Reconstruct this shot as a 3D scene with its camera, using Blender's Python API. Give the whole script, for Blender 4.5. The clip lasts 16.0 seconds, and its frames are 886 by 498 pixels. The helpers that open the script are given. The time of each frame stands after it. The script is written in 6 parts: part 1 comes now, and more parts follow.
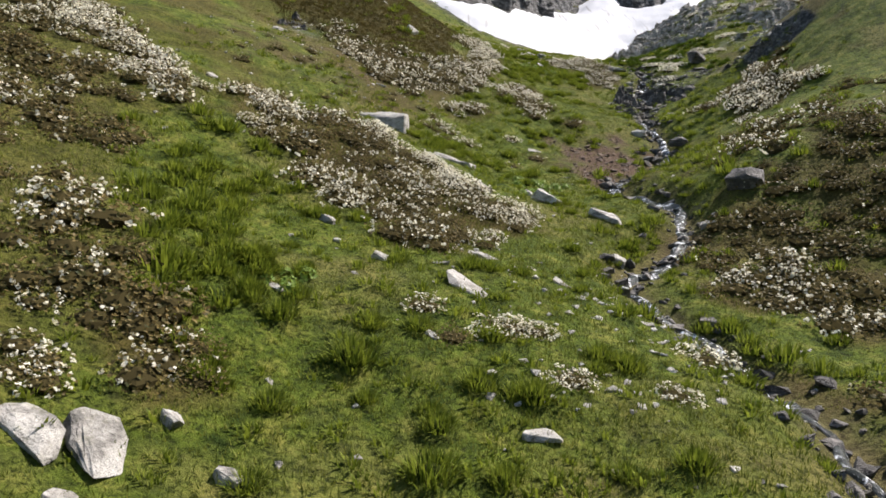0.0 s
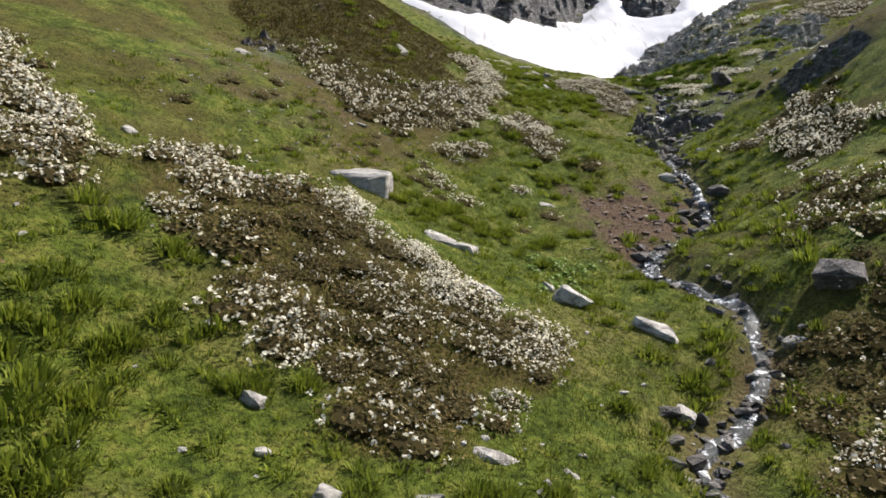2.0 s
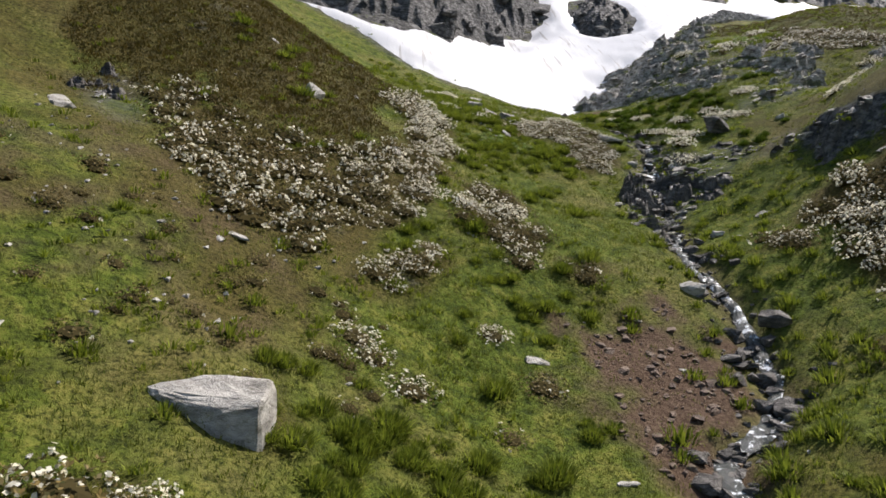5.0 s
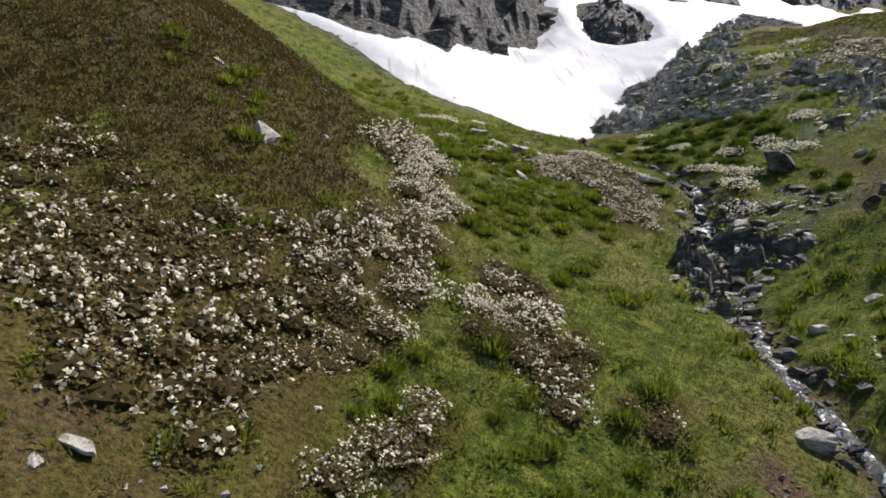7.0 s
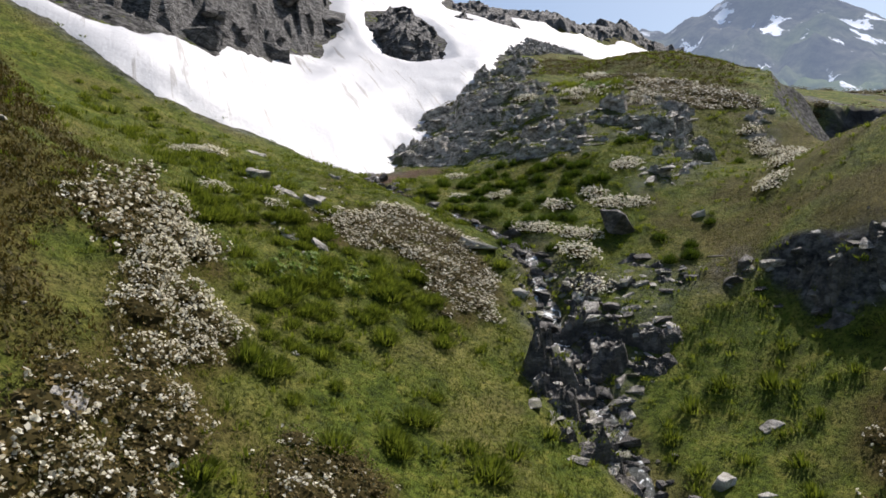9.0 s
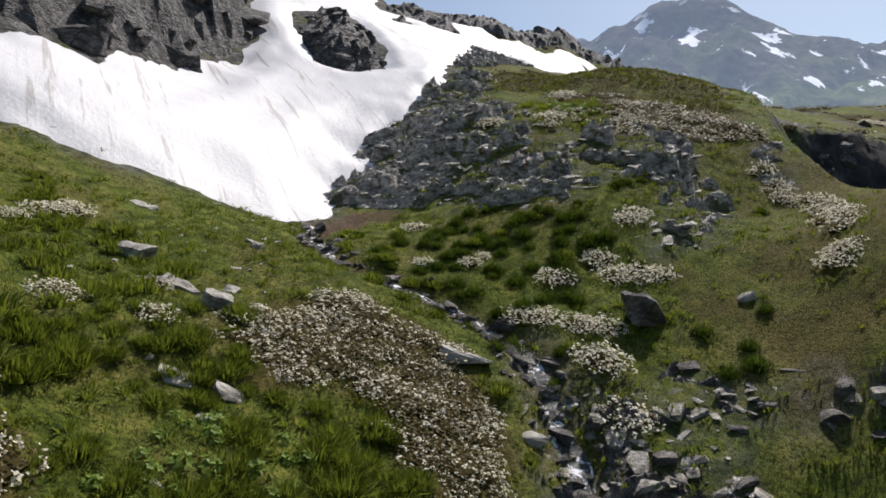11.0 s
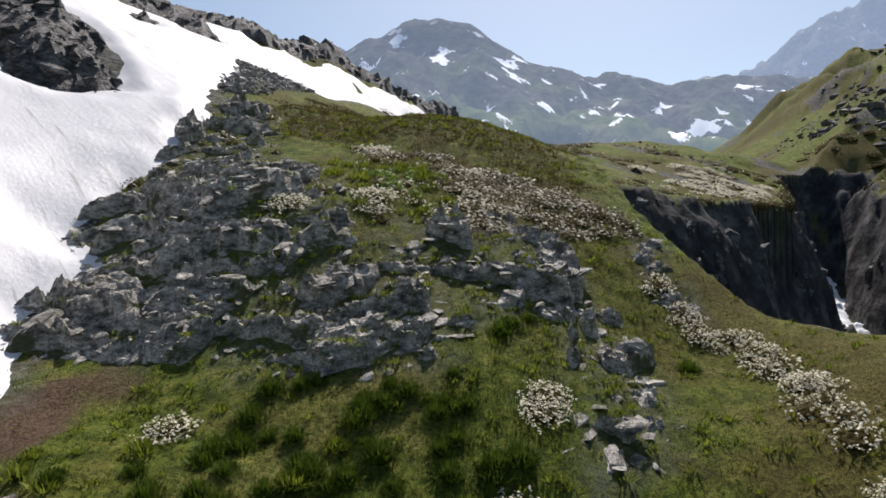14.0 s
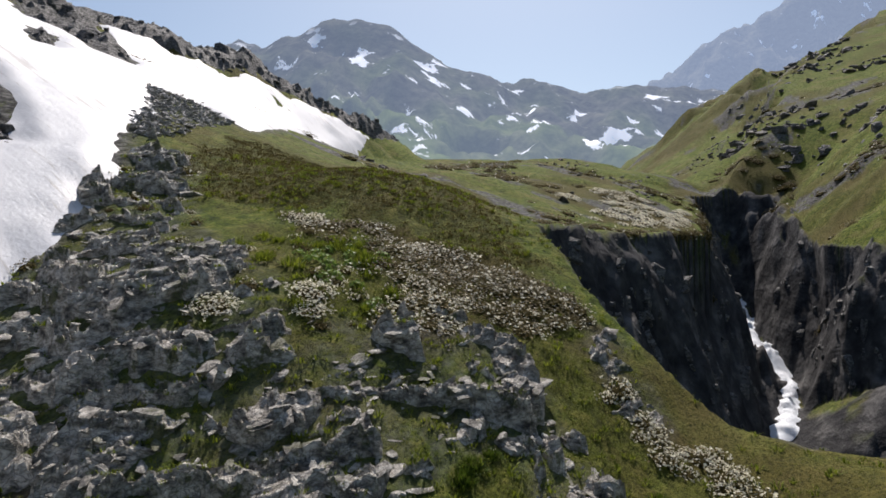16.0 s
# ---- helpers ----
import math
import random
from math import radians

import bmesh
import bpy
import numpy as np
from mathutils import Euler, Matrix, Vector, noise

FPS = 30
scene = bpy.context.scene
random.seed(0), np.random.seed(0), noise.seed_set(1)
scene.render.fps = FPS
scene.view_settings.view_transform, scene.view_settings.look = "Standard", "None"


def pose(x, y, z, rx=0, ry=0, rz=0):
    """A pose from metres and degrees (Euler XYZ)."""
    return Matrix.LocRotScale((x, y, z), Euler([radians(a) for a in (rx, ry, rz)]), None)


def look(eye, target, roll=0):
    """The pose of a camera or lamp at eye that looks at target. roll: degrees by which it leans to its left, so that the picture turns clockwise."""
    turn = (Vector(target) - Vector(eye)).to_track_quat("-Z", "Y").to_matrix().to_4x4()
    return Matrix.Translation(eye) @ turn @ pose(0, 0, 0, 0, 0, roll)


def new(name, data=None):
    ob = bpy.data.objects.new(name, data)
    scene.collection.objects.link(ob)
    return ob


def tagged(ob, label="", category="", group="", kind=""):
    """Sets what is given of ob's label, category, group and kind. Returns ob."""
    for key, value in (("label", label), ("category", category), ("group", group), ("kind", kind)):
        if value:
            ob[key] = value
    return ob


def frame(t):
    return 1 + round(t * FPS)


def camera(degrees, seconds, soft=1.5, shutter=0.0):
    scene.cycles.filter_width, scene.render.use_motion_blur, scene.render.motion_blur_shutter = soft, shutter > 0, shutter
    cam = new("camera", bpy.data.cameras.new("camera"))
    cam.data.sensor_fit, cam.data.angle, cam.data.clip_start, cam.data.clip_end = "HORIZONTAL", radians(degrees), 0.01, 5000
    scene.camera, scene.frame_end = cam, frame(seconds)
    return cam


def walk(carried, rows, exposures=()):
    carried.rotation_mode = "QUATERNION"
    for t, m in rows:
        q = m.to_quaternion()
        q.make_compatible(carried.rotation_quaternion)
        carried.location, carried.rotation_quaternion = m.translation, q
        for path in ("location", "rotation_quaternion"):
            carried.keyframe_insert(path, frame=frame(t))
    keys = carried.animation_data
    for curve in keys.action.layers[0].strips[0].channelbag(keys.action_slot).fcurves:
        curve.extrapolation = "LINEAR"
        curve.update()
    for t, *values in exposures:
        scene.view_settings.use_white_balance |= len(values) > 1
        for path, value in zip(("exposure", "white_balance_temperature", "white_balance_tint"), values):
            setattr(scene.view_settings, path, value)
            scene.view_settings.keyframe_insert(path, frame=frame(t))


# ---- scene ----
cam = camera(65.3, 16.0, soft=1.65)
METRES, EYE, TILT, LEAN, TURN = 60.0, 15.0, -0.4, 0.9, 0.0
ROWS = [
    (0.0, 0.0, 0.0, 0.0, -0.0, 0.0, 0.0),
    (0.5, 0.0001, 0.0246, 0.0128, 0.03, 0.0, -0.01),
    (1.0, 0.0004, 0.0491, 0.0254, 0.07, 0.0, -0.05),
    (1.5, 0.0005, 0.0731, 0.037, 0.11, 0.02, -0.09),
    (2.0, 0.0006, 0.1016, 0.0507, -0.5, 0.03, -0.14),
    (2.5, 0.0003, 0.1275, 0.0627, -1.63, 0.06, -0.16),
    (3.0, 0.0003, 0.1556, 0.0759, -3.84, 0.1, -0.13),
    (3.5, -0.0004, 0.185, 0.0889, -6.28, 0.16, -0.07),
    (4.0, 0.0001, 0.215, 0.1021, -6.27, 0.21, -0.01),
    (6.5, 0.0096, 0.3726, 0.1667, -6.08, 0.28, 0.14),
    (7.0, 0.0135, 0.404, 0.179, -6.64, 0.26, 0.08),
    (7.5, 0.0174, 0.4341, 0.1917, -20.03, 0.2, 0.28),
    (8.0, 0.0195, 0.4672, 0.2033, -24.92, 0.27, 0.43),
    (8.5, 0.0246, 0.4992, 0.2158, -24.95, 0.29, 0.46),
    (11.0, 0.07, 0.6543, 0.2753, -30.99, 0.38, 0.6),
    (11.5, 0.0814, 0.6841, 0.288, -35.42, 0.37, 0.65),
    (12.0, 0.0945, 0.7137, 0.3017, -38.46, 0.42, 0.75),
    (12.5, 0.1085, 0.7426, 0.3149, -42.38, 0.46, 0.82),
    (13.0, 0.1247, 0.7705, 0.3285, -46.05, 0.47, 0.86),
    (13.5, 0.1409, 0.7975, 0.3421, -49.38, 0.51, 0.87),
    (14.0, 0.1571, 0.8227, 0.3559, -51.06, 0.59, 0.85),
    (14.5, 0.1711, 0.8439, 0.37, -52.09, 0.61, 0.84),
    (15.0, 0.1772, 0.8543, 0.3852, -52.99, 0.6, 0.8),
    (15.5, 0.1775, 0.8558, 0.3981, -55.24, 0.59, 0.76),
    (16.0, 0.1771, 0.8571, 0.4122, -57.8, 0.59, 0.75),
]
walk(cam, [(t, pose(0, 0, EYE, TILT, LEAN, TURN) @ pose(METRES * x, METRES * y, METRES * z, 90 + pitch, roll, yaw)) for t, x, y, z, yaw, pitch, roll in ROWS],
     [(0.0, 0.62, 6450, 16), (3.0, 0.5, 6450, 16), (8.0, 0.26, 6450, 16), (11.0, 0.01, 6450, 16), (12.5, -0.09, 6450, 16), (14.0, 0.1, 6450, 16), (14.7, 0.1, 6450, 16), (15.5, 0.02, 6450, 16), (16.0, 0.02, 6450, 16)])

# ---- daylight: a high sun ahead and to the right, blue sky ----
SUN_AZIMUTH, SUN_ELEVATION = 63.0, 51.0
world = bpy.data.worlds.new("sky")
scene.world = world
world.use_nodes = True
wn = world.node_tree.nodes
sky = wn.new("ShaderNodeTexSky")
sky.sky_type, sky.sun_disc = "NISHITA", False
sky.sun_elevation, sky.sun_rotation = radians(SUN_ELEVATION), radians(SUN_AZIMUTH)
sky.altitude, sky.air_density, sky.dust_density, sky.ozone_density = 1500, 1.0, 4.5, 0.2
wn["Background"].inputs["Strength"].default_value = 0.105
tone = wn.new("ShaderNodeMix")
tone.data_type, tone.blend_type = "RGBA", "MULTIPLY"
tone.inputs[0].default_value, tone.inputs[7].default_value = 1.0, (0.98, 1.06, 1.03, 1)
world.node_tree.links.new(sky.outputs["Color"], tone.inputs[6])
world.node_tree.links.new(tone.outputs[2], wn["Background"].inputs["Color"])
sun = new("sun", bpy.data.lights.new("sun", "SUN"))
sun.data.energy, sun.data.angle, sun.data.color = 5.0, radians(0.53), (1.0, 0.95, 0.87)
sa, se = radians(SUN_AZIMUTH), radians(SUN_ELEVATION)
sun.matrix_world = look((0, 0, 0), (-math.sin(sa) * math.cos(se), -math.cos(sa) * math.cos(se), -math.sin(se)))

# ---- landform: a hillside with swells and hollows (x, y, radius, height) ----
BROAD = (
    (65.8, 108.2, 28, 0.88), (65.8, 52.2, 28, 3.5), (-35, 63.4, 28, 0.89), (43.4, 119.4, 28, 1.15),
    (-35, -3.8, 28, 5.2), (-23.8, 97, 28, -0.89), (39.8, 12.2, 17, 4.27), (-28.2, 59.8, 17, 3.1),
    (5.8, 93.8, 17, -2.47), (46.6, 121, 17, 2.04), (5.8, 107.4, 17, 3.24), (67, 87, 17, -0.33),
    (60.2, 59.8, 17, 4.28), (39.8, 114.2, 17, -0.61), (73.8, 107.4, 17, 1),
)
SWELLS = (
    (4.6, 95, 11, 2.13), (13.4, 46.6, 11, -6.1), (35.4, 33.4, 11, 2.71), (-8.6, 55.4, 11, 3.9),
    (0.2, -10.6, 11, -4.01), (9, 77.4, 11, -11.51), (26.6, 99.4, 11, 0.97), (22.2, 2.6, 11, -0.58),
    (-4.2, 81.8, 11, 1.7), (-17.4, 68.6, 11, 0.65), (4.2, 29.8, 7, -3.86), (7, 83, 7, 7.08),
    (26.6, 43.8, 7, 6.43), (29.4, 69, 7, 2.2), (7, 15.8, 7, -2.66), (-9.8, 38.2, 7, -0.82),
    (12.6, 57.8, 7, 1.8), (-1.4, 60.6, 7, -2.85), (4.2, 74.6, 7, 5.61), (49, 60.6, 7, 1.31),
    (4.2, 46.6, 7, -0.48), (-9.8, 15.8, 7, -1.35),
)
HUMMOCKS = (
    (11.8, 40.8, 4.5, 1.48), (15.4, 64.2, 4.5, -0.16), (40.6, 73.2, 4.5, 2.1),
    (33.4, 71.4, 4.5, -1.08), (22.6, 58.8, 4.5, 0.78), (13.6, 24.6, 4.5, 1.27), 
    (20.8, 64.2, 4.5, -0.78), (-0.8, 24.6, 4.5, 0.46), (-9.8, 42.6, 4.5, -1.96), (15.4, 44.4, 4.5, -1.93),
    (10, 19.2, 4.5, -0.94), (24.4, 51.6, 4.5, -1.85), (25, 70.5, 3, 0.93), (-3.5, 18, 3, -0.88),
    (17.5, 58.5, 3, -0.66), (11.5, 36, 3, -1.21), (31, 57, 3, -1.1), (-2, 9, 3, -0.97),
    (-6.5, 27, 3, -0.88), (10, 48, 3, 0.48), (28.6, 49, 3.6, 0.75),
)

SLOPE = (8.4062, -0.1103, 0.4494)


def lattice(ix, iy, seed):
    h = (ix * 374761393 + iy * 668265263 + seed * 974711) & 0x7FFFFFFF
    h = ((h ^ (h >> 13)) * 1274126177) & 0x7FFFFFFF
    return ((h ^ (h >> 16)) & 0xFFFF) / 65535.0


def grain(x, y, seed=0):
    """Smooth random field, -1 to 1, with a cell of one metre."""
    x, y = np.asarray(x, float), np.asarray(y, float)
    ix, iy = np.floor(x).astype(np.int64), np.floor(y).astype(np.int64)
    fx, fy = x - ix, y - iy
    fx, fy = fx * fx * (3 - 2 * fx), fy * fy * (3 - 2 * fy)
    a, b = lattice(ix, iy, seed), lattice(ix + 1, iy, seed)
    c, d = lattice(ix, iy + 1, seed), lattice(ix + 1, iy + 1, seed)
    return 2 * ((a * (1 - fx) + b * fx) * (1 - fy) + (c * (1 - fx) + d * fx) * fy) - 1


def rough(x, y, cell, octaves=4, seed=0):
    total, amp = 0, 1.0
    for k in range(octaves):
        total = total + amp * grain(x / cell * 2 ** k + 17.3 * k, y / cell * 2 ** k - 9.1 * k, seed + k)
        amp *= 0.5
    return total


def facets(u, v, du, dv, seed, tilt_u=0.0, tilt_v=0.0, spread=0.25, jump=0.5, soft=0.16):
    """Broken rock: irregular blocks, each with a flat top of its own height and tilt."""
    u, v = np.asarray(u, float) / du, np.asarray(v, float) / dv
    iu, iv = np.floor(u).astype(np.int64), np.floor(v).astype(np.int64)
    best, next_, z, z2 = np.full(u.shape, 1e9), np.full(u.shape, 1e9), np.zeros(u.shape), np.zeros(u.shape)
    for a in (-1, 0, 1):
        for b in (-1, 0, 1):
            ju, jv = iu + a, iv + b
            cu, cv = ju + 0.1 + 0.8 * lattice(ju, jv, seed), jv + 0.1 + 0.8 * lattice(ju, jv, seed + 1)
            d = np.hypot(u - cu, v - cv)
            tu, tv = tilt_u + spread * (2 * lattice(ju, jv, seed + 2) - 1), tilt_v + spread * (2 * lattice(ju, jv, seed + 3) - 1)
            top = jump * (2 * lattice(ju, jv, seed + 4) - 1) + tu * (u - cu) * du + tv * (v - cv) * dv
            near = d < best
            second = ~near & (d < next_)
            z2, next_ = np.where(near, z, np.where(second, top, z2)), np.where(near, best, np.where(second, d, next_))
            z, best = np.where(near, top, z), np.where(near, d, best)
    side = 0.5 * (1 - np.clip((next_ - best) / soft, 0, 1))
    return z * (1 - side) + z2 * side


def ramp(v, a, b):
    v = np.clip((v - a) / (b - a), 0, 1)
    return v * v * (3 - 2 * v)


def to_line(x, y, line):
    """Distance from a polyline of (x, y, z) and the z of its nearest point."""
    x, y = np.asarray(x, float), np.asarray(y, float)
    best, level = np.full(x.shape, 1e9), np.zeros(x.shape)
    for (ax, ay, az), (bx, by, bz) in zip(line[:-1], line[1:]):
        dx, dy = bx - ax, by - ay
        s = np.clip(((x - ax) * dx + (y - ay) * dy) / (dx * dx + dy * dy), 0, 1)
        d = np.hypot(x - ax - s * dx, y - ay - s * dy)
        near = d < best
        best, level = np.where(near, d, best), np.where(near, az + s * (bz - az), level)
    return best, level


def inside(x, y, poly):
    x, y = np.asarray(x, float), np.asarray(y, float)
    odd = np.zeros(x.shape, bool)
    for (ax, ay), (bx, by) in zip(poly, poly[1:] + poly[:1]):
        if ay != by:
            odd ^= ((ay > y) != (by > y)) & (x < (bx - ax) * (y - ay) / (by - ay) + ax)
    return odd


def to_edge(x, y, poly):
    """Distance from the outline of a patch, positive inside."""
    d = to_line(x, y, tuple((a, b, 0) for a, b in (*poly, poly[0])))[0]
    return np.where(inside(x, y, poly), d, -d)


# rims of the gorge: the near bank with the hill and the plateau's cliff, round the gorge's head, then the far bank; the stream in it
NEAR_RIM = ((40, -90, 0), (38, 20, 0), (35.5, 46, 0), (34.6, 52, 0), (34.5, 55.5, 0), (36.2, 58.8, 0), (39.4, 62.8, 0), (45.2, 67.4, 0), (51, 71.5, 41), (58, 75.5, 40.8), (72, 76.5, 40.6), (86, 74.5, 39.6), (100, 71.5, 39.4), (108, 70.5, 39.5), (114, 72.5, 40.6), (134.5, 77, 43.6), (150.7, 83.2, 48.1))
FAR_RIM = ((158, 81, 49.6), (165, 73.5, 48.4), (167, 66.4, 48.7), (150.9, 64, 43.6), (137.8, 60.4, 39.4), (128.3, 58.5, 37.3), (123.7, 54.6, 37.3), (120.3, 50.7, 37.9), (116.8, 43, 37.7), (110, 10, 36), (104, -90, 36))
GORGE = ((158, 77, 40), (150, 74.6, 28), (145.3, 72.8, 26.9), (135.7, 69.2, 22.7), (130.6, 66, 19.9), (126.4, 63.2, 18.2), (117.7, 62.1, 15.9), (105.6, 62.5, 12.7), (98.7, 62.1, 9.4), (84, 56, 4), (74, 42, -2), (68, 5, -10), (64, -90, -25))
RIDGE = ((20, 190, 118), (60, 174, 97), (88, 168, 86.5), (104, 163, 81), (114, 161, 77), (132, 157, 71), (143, 153, 68), (165, 146, 60), (190, 140, 54))
CHASM = [(a, b) for a, b, _ in NEAR_RIM + FAR_RIM]


def base_height(x, y):
    x, y = np.asarray(x, float), np.asarray(y, float)
    z = SLOPE[0] + SLOPE[1] * x + SLOPE[2] * np.clip(y, -120, 330)
    for cx, cy, r, h in BROAD + SWELLS + HUMMOCKS:
        z = z + h * np.exp(-((x - cx) ** 2 + (y - cy) ** 2) / (2 * r * r))
    # the plateau past the hill, the green mountainside beyond the gorge
    s = (x - 60) * 0.69 - (y - 95) * 0.72
    q = np.maximum(0, (x - 114) * 0.464 - (y - 56) * 0.887)
    back = y - np.interp(x, [58, 72, 86, 100, 110, 128, 150], [75.5, 76.5, 74.5, 71.5, 70, 74, 80])
    plateau = 40.6 + 0.4 * np.clip(back, 0, 12) + 0.26 * np.clip(back - 12, 0, 22) + 0.06 * np.clip(back - 34, 0, 200) + 0.15 * np.clip(x - 112, 0, 55) + 0.6 * rough(x, y, 8, 3, 24)
    plateau = plateau + 0.78 * q * (1 - ramp(x, 330, 520)) + ramp(q, 5, 40) * (4.5 * rough(x, y, 34, 4, 5) - 7.0 * np.abs(rough(x, y, 46, 5, 6)) + 3.5 + facets(x + 6 * rough(x, y, 20, 3, 16), y + 6 * rough(x, y, 20, 3, 17), 40, 24, 18, 0, 0, 0.1, 3.6) + facets(x + 3 * rough(x, y, 9, 3, 26), y + 3 * rough(x, y, 9, 3, 27), 13, 9, 28, 0, 0, 0.1, 1.5, 0.4) + 1.3 * rough(x, y, 9, 4, 30))
    w = ramp(s, -8, 14) * ramp(x, 44, 66)
    z = z * (1 - w) + plateau * w
    d, crest = to_line(x, y, RIDGE)
    z = np.maximum(z, crest - 0.85 * d + 1.2 * rough(x, y, 7, 4, 3) - 0.8)
    # the knoll's crag: a steep step under its turf
    away = (x - 21.3) + 0.25 * (y - 45) * 0.3 + 0.5 * rough(x, y, 3, 3, 29)
    z = z + 0.6 * np.tanh(away / 0.3) * np.exp(-(away / 2.2) ** 2) * ramp(y, 40.5, 42.5) * (1 - ramp(y, 46.8, 48.4))
    # the lips of the gorge
    lip_near, level = to_line(x, y, NEAR_RIM[8:])
    z = np.where(x > 60, np.minimum(z, level + 0.42 * np.maximum(lip_near, 0) + 0.3), z)
    lip_far, level = to_line(x, y, FAR_RIM)
    z = np.minimum(z, level + 0.85 * lip_far + 1.2 * rough(x, y, 9, 3, 25))
    # the gorge between its rims
    steep = 1.7 + 0.4 * ramp(x, 50, 72) + 2.6 * ramp(x, 84, 100)
    loose = ramp(x, 46, 62)
    near, far = to_line(x, y, NEAR_RIM)[0] - 0.1 - 0.9 * loose - (0.35 + 0.95 * loose) * rough(x, y, 6, 4, 11), lip_far - 1.0 - 1.5 * rough(x, y, 7, 4, 12)
    away, bed = to_line(x, y, GORGE)
    floor = bed + 0.8 * np.maximum(0, away - 1.5)
    drop = np.maximum(0, np.minimum(steep * near, (2.8 - 1.6 * ramp(x, 138, 152)) * far))
    wx, wy = x + 1.5 * rough(x, y, 5, 3, 13), y + 1.5 * rough(x, y, 5, 3, 14)
    broken = facets(wx, wy, 7.0, 5.0, 15, 0, 0, 0.3, 2.6, 0.4) + facets(wx, wy, 2.4, 1.9, 19, 0, 0, 0.35, 0.7, 0.3)
    cut = np.maximum(np.minimum(z, floor), z - drop + broken * ramp(drop, 0.8, 5) * ramp(x, 56, 70))
    cut = np.where(x > 92, np.minimum(cut, bed + 2.6 * np.maximum(0, away - 1.6) + 0.5 * broken), cut)
    return np.where(inside(x, y, CHASM), cut, z)


# ---- materials ----
def blank(name):
    m = bpy.data.materials.new(name)
    m.use_nodes = True
    t = m.node_tree
    return m, t, t.nodes["Principled BSDF"]


def node(t, kind, **values):
    n = t.nodes.new(kind)
    for key, value in values.items():
        if key in n.inputs:
            n.inputs[key].default_value = value
    return n


def noise_of(t, scale, detail=4.0, roughness=0.6, vector=None, distortion=0.0):
    n = node(t, "ShaderNodeTexNoise", Scale=scale, Detail=detail, Roughness=roughness, Distortion=distortion)
    if vector is None:
        vector = node(t, "ShaderNodeTexCoord").outputs["Object"]
    t.links.new(vector, n.inputs["Vector"])
    return n.outputs["Fac"]


def ramp_of(t, fac, *stops):
    n = t.nodes.new("ShaderNodeValToRGB")
    e = n.color_ramp.elements
    while len(e) < len(stops):
        e.new(0.5)
    for el, (p, c) in zip(e, stops):
        el.position, el.color = p, (*c, 1) if len(c) == 3 else c
    t.links.new(fac, n.inputs["Fac"])
    return n.outputs["Color"]


def band(t, fac, a, b):
    n = node(t, "ShaderNodeMapRange")
    n.interpolation_type = "SMOOTHSTEP"
    n.inputs["From Min"].default_value, n.inputs["From Max"].default_value = a, b
    t.links.new(fac, n.inputs["Value"])
    return n.outputs["Result"]


def mixed(t, fac, a, b, blend="MIX"):
    n = t.nodes.new("ShaderNodeMix")
    n.data_type, n.blend_type = "RGBA", blend
    for sock, v in ((n.inputs[0], fac), (n.inputs[6], a), (n.inputs[7], b)):
        if isinstance(v, (int, float)):
            sock.default_value = v
        elif isinstance(v, tuple):
            sock.default_value = (*v, 1)
        else:
            t.links.new(v, sock)
    return n.outputs[2]


def calc(t, op, a, b=0.5):
    n = t.nodes.new("ShaderNodeMath")
    n.operation = op
    for sock, v in zip(n.inputs, (a, b)):
        if isinstance(v, (int, float)):
            sock.default_value = v
        else:
            t.links.new(v, sock)
    return n.outputs[0]


def bumped(t, bsdf, height, strength, distance):
    n = node(t, "ShaderNodeBump", Strength=strength, Distance=distance)
    t.links.new(height, n.inputs["Height"])
    t.links.new(n.outputs["Normal"], bsdf.inputs["Normal"])


def place_of(t):
    return node(t, "ShaderNodeNewGeometry").outputs["Position"]


def rock_colour(t, vector, dark, mid, pale):
    streak = node(t, "ShaderNodeMapping")
    streak.inputs["Rotation"].default_value = (0.5, -0.35, 0.4)
    streak.inputs["Scale"].default_value = (0.8, 1.1, 1.7)
    t.links.new(vector, streak.inputs["Vector"])
    layers = noise_of(t, 2.2, 7, 0.68, streak.outputs["Vector"])
    col = ramp_of(t, layers, (0.35, dark), (0.48, mid), (0.61, pale))
    lichen = band(t, noise_of(t, 5.0, 5, 0.7, vector), 0.56, 0.66)
    return mixed(t, calc(t, "MULTIPLY", lichen, 0.45), col, (0.13, 0.13, 0.06)), layers


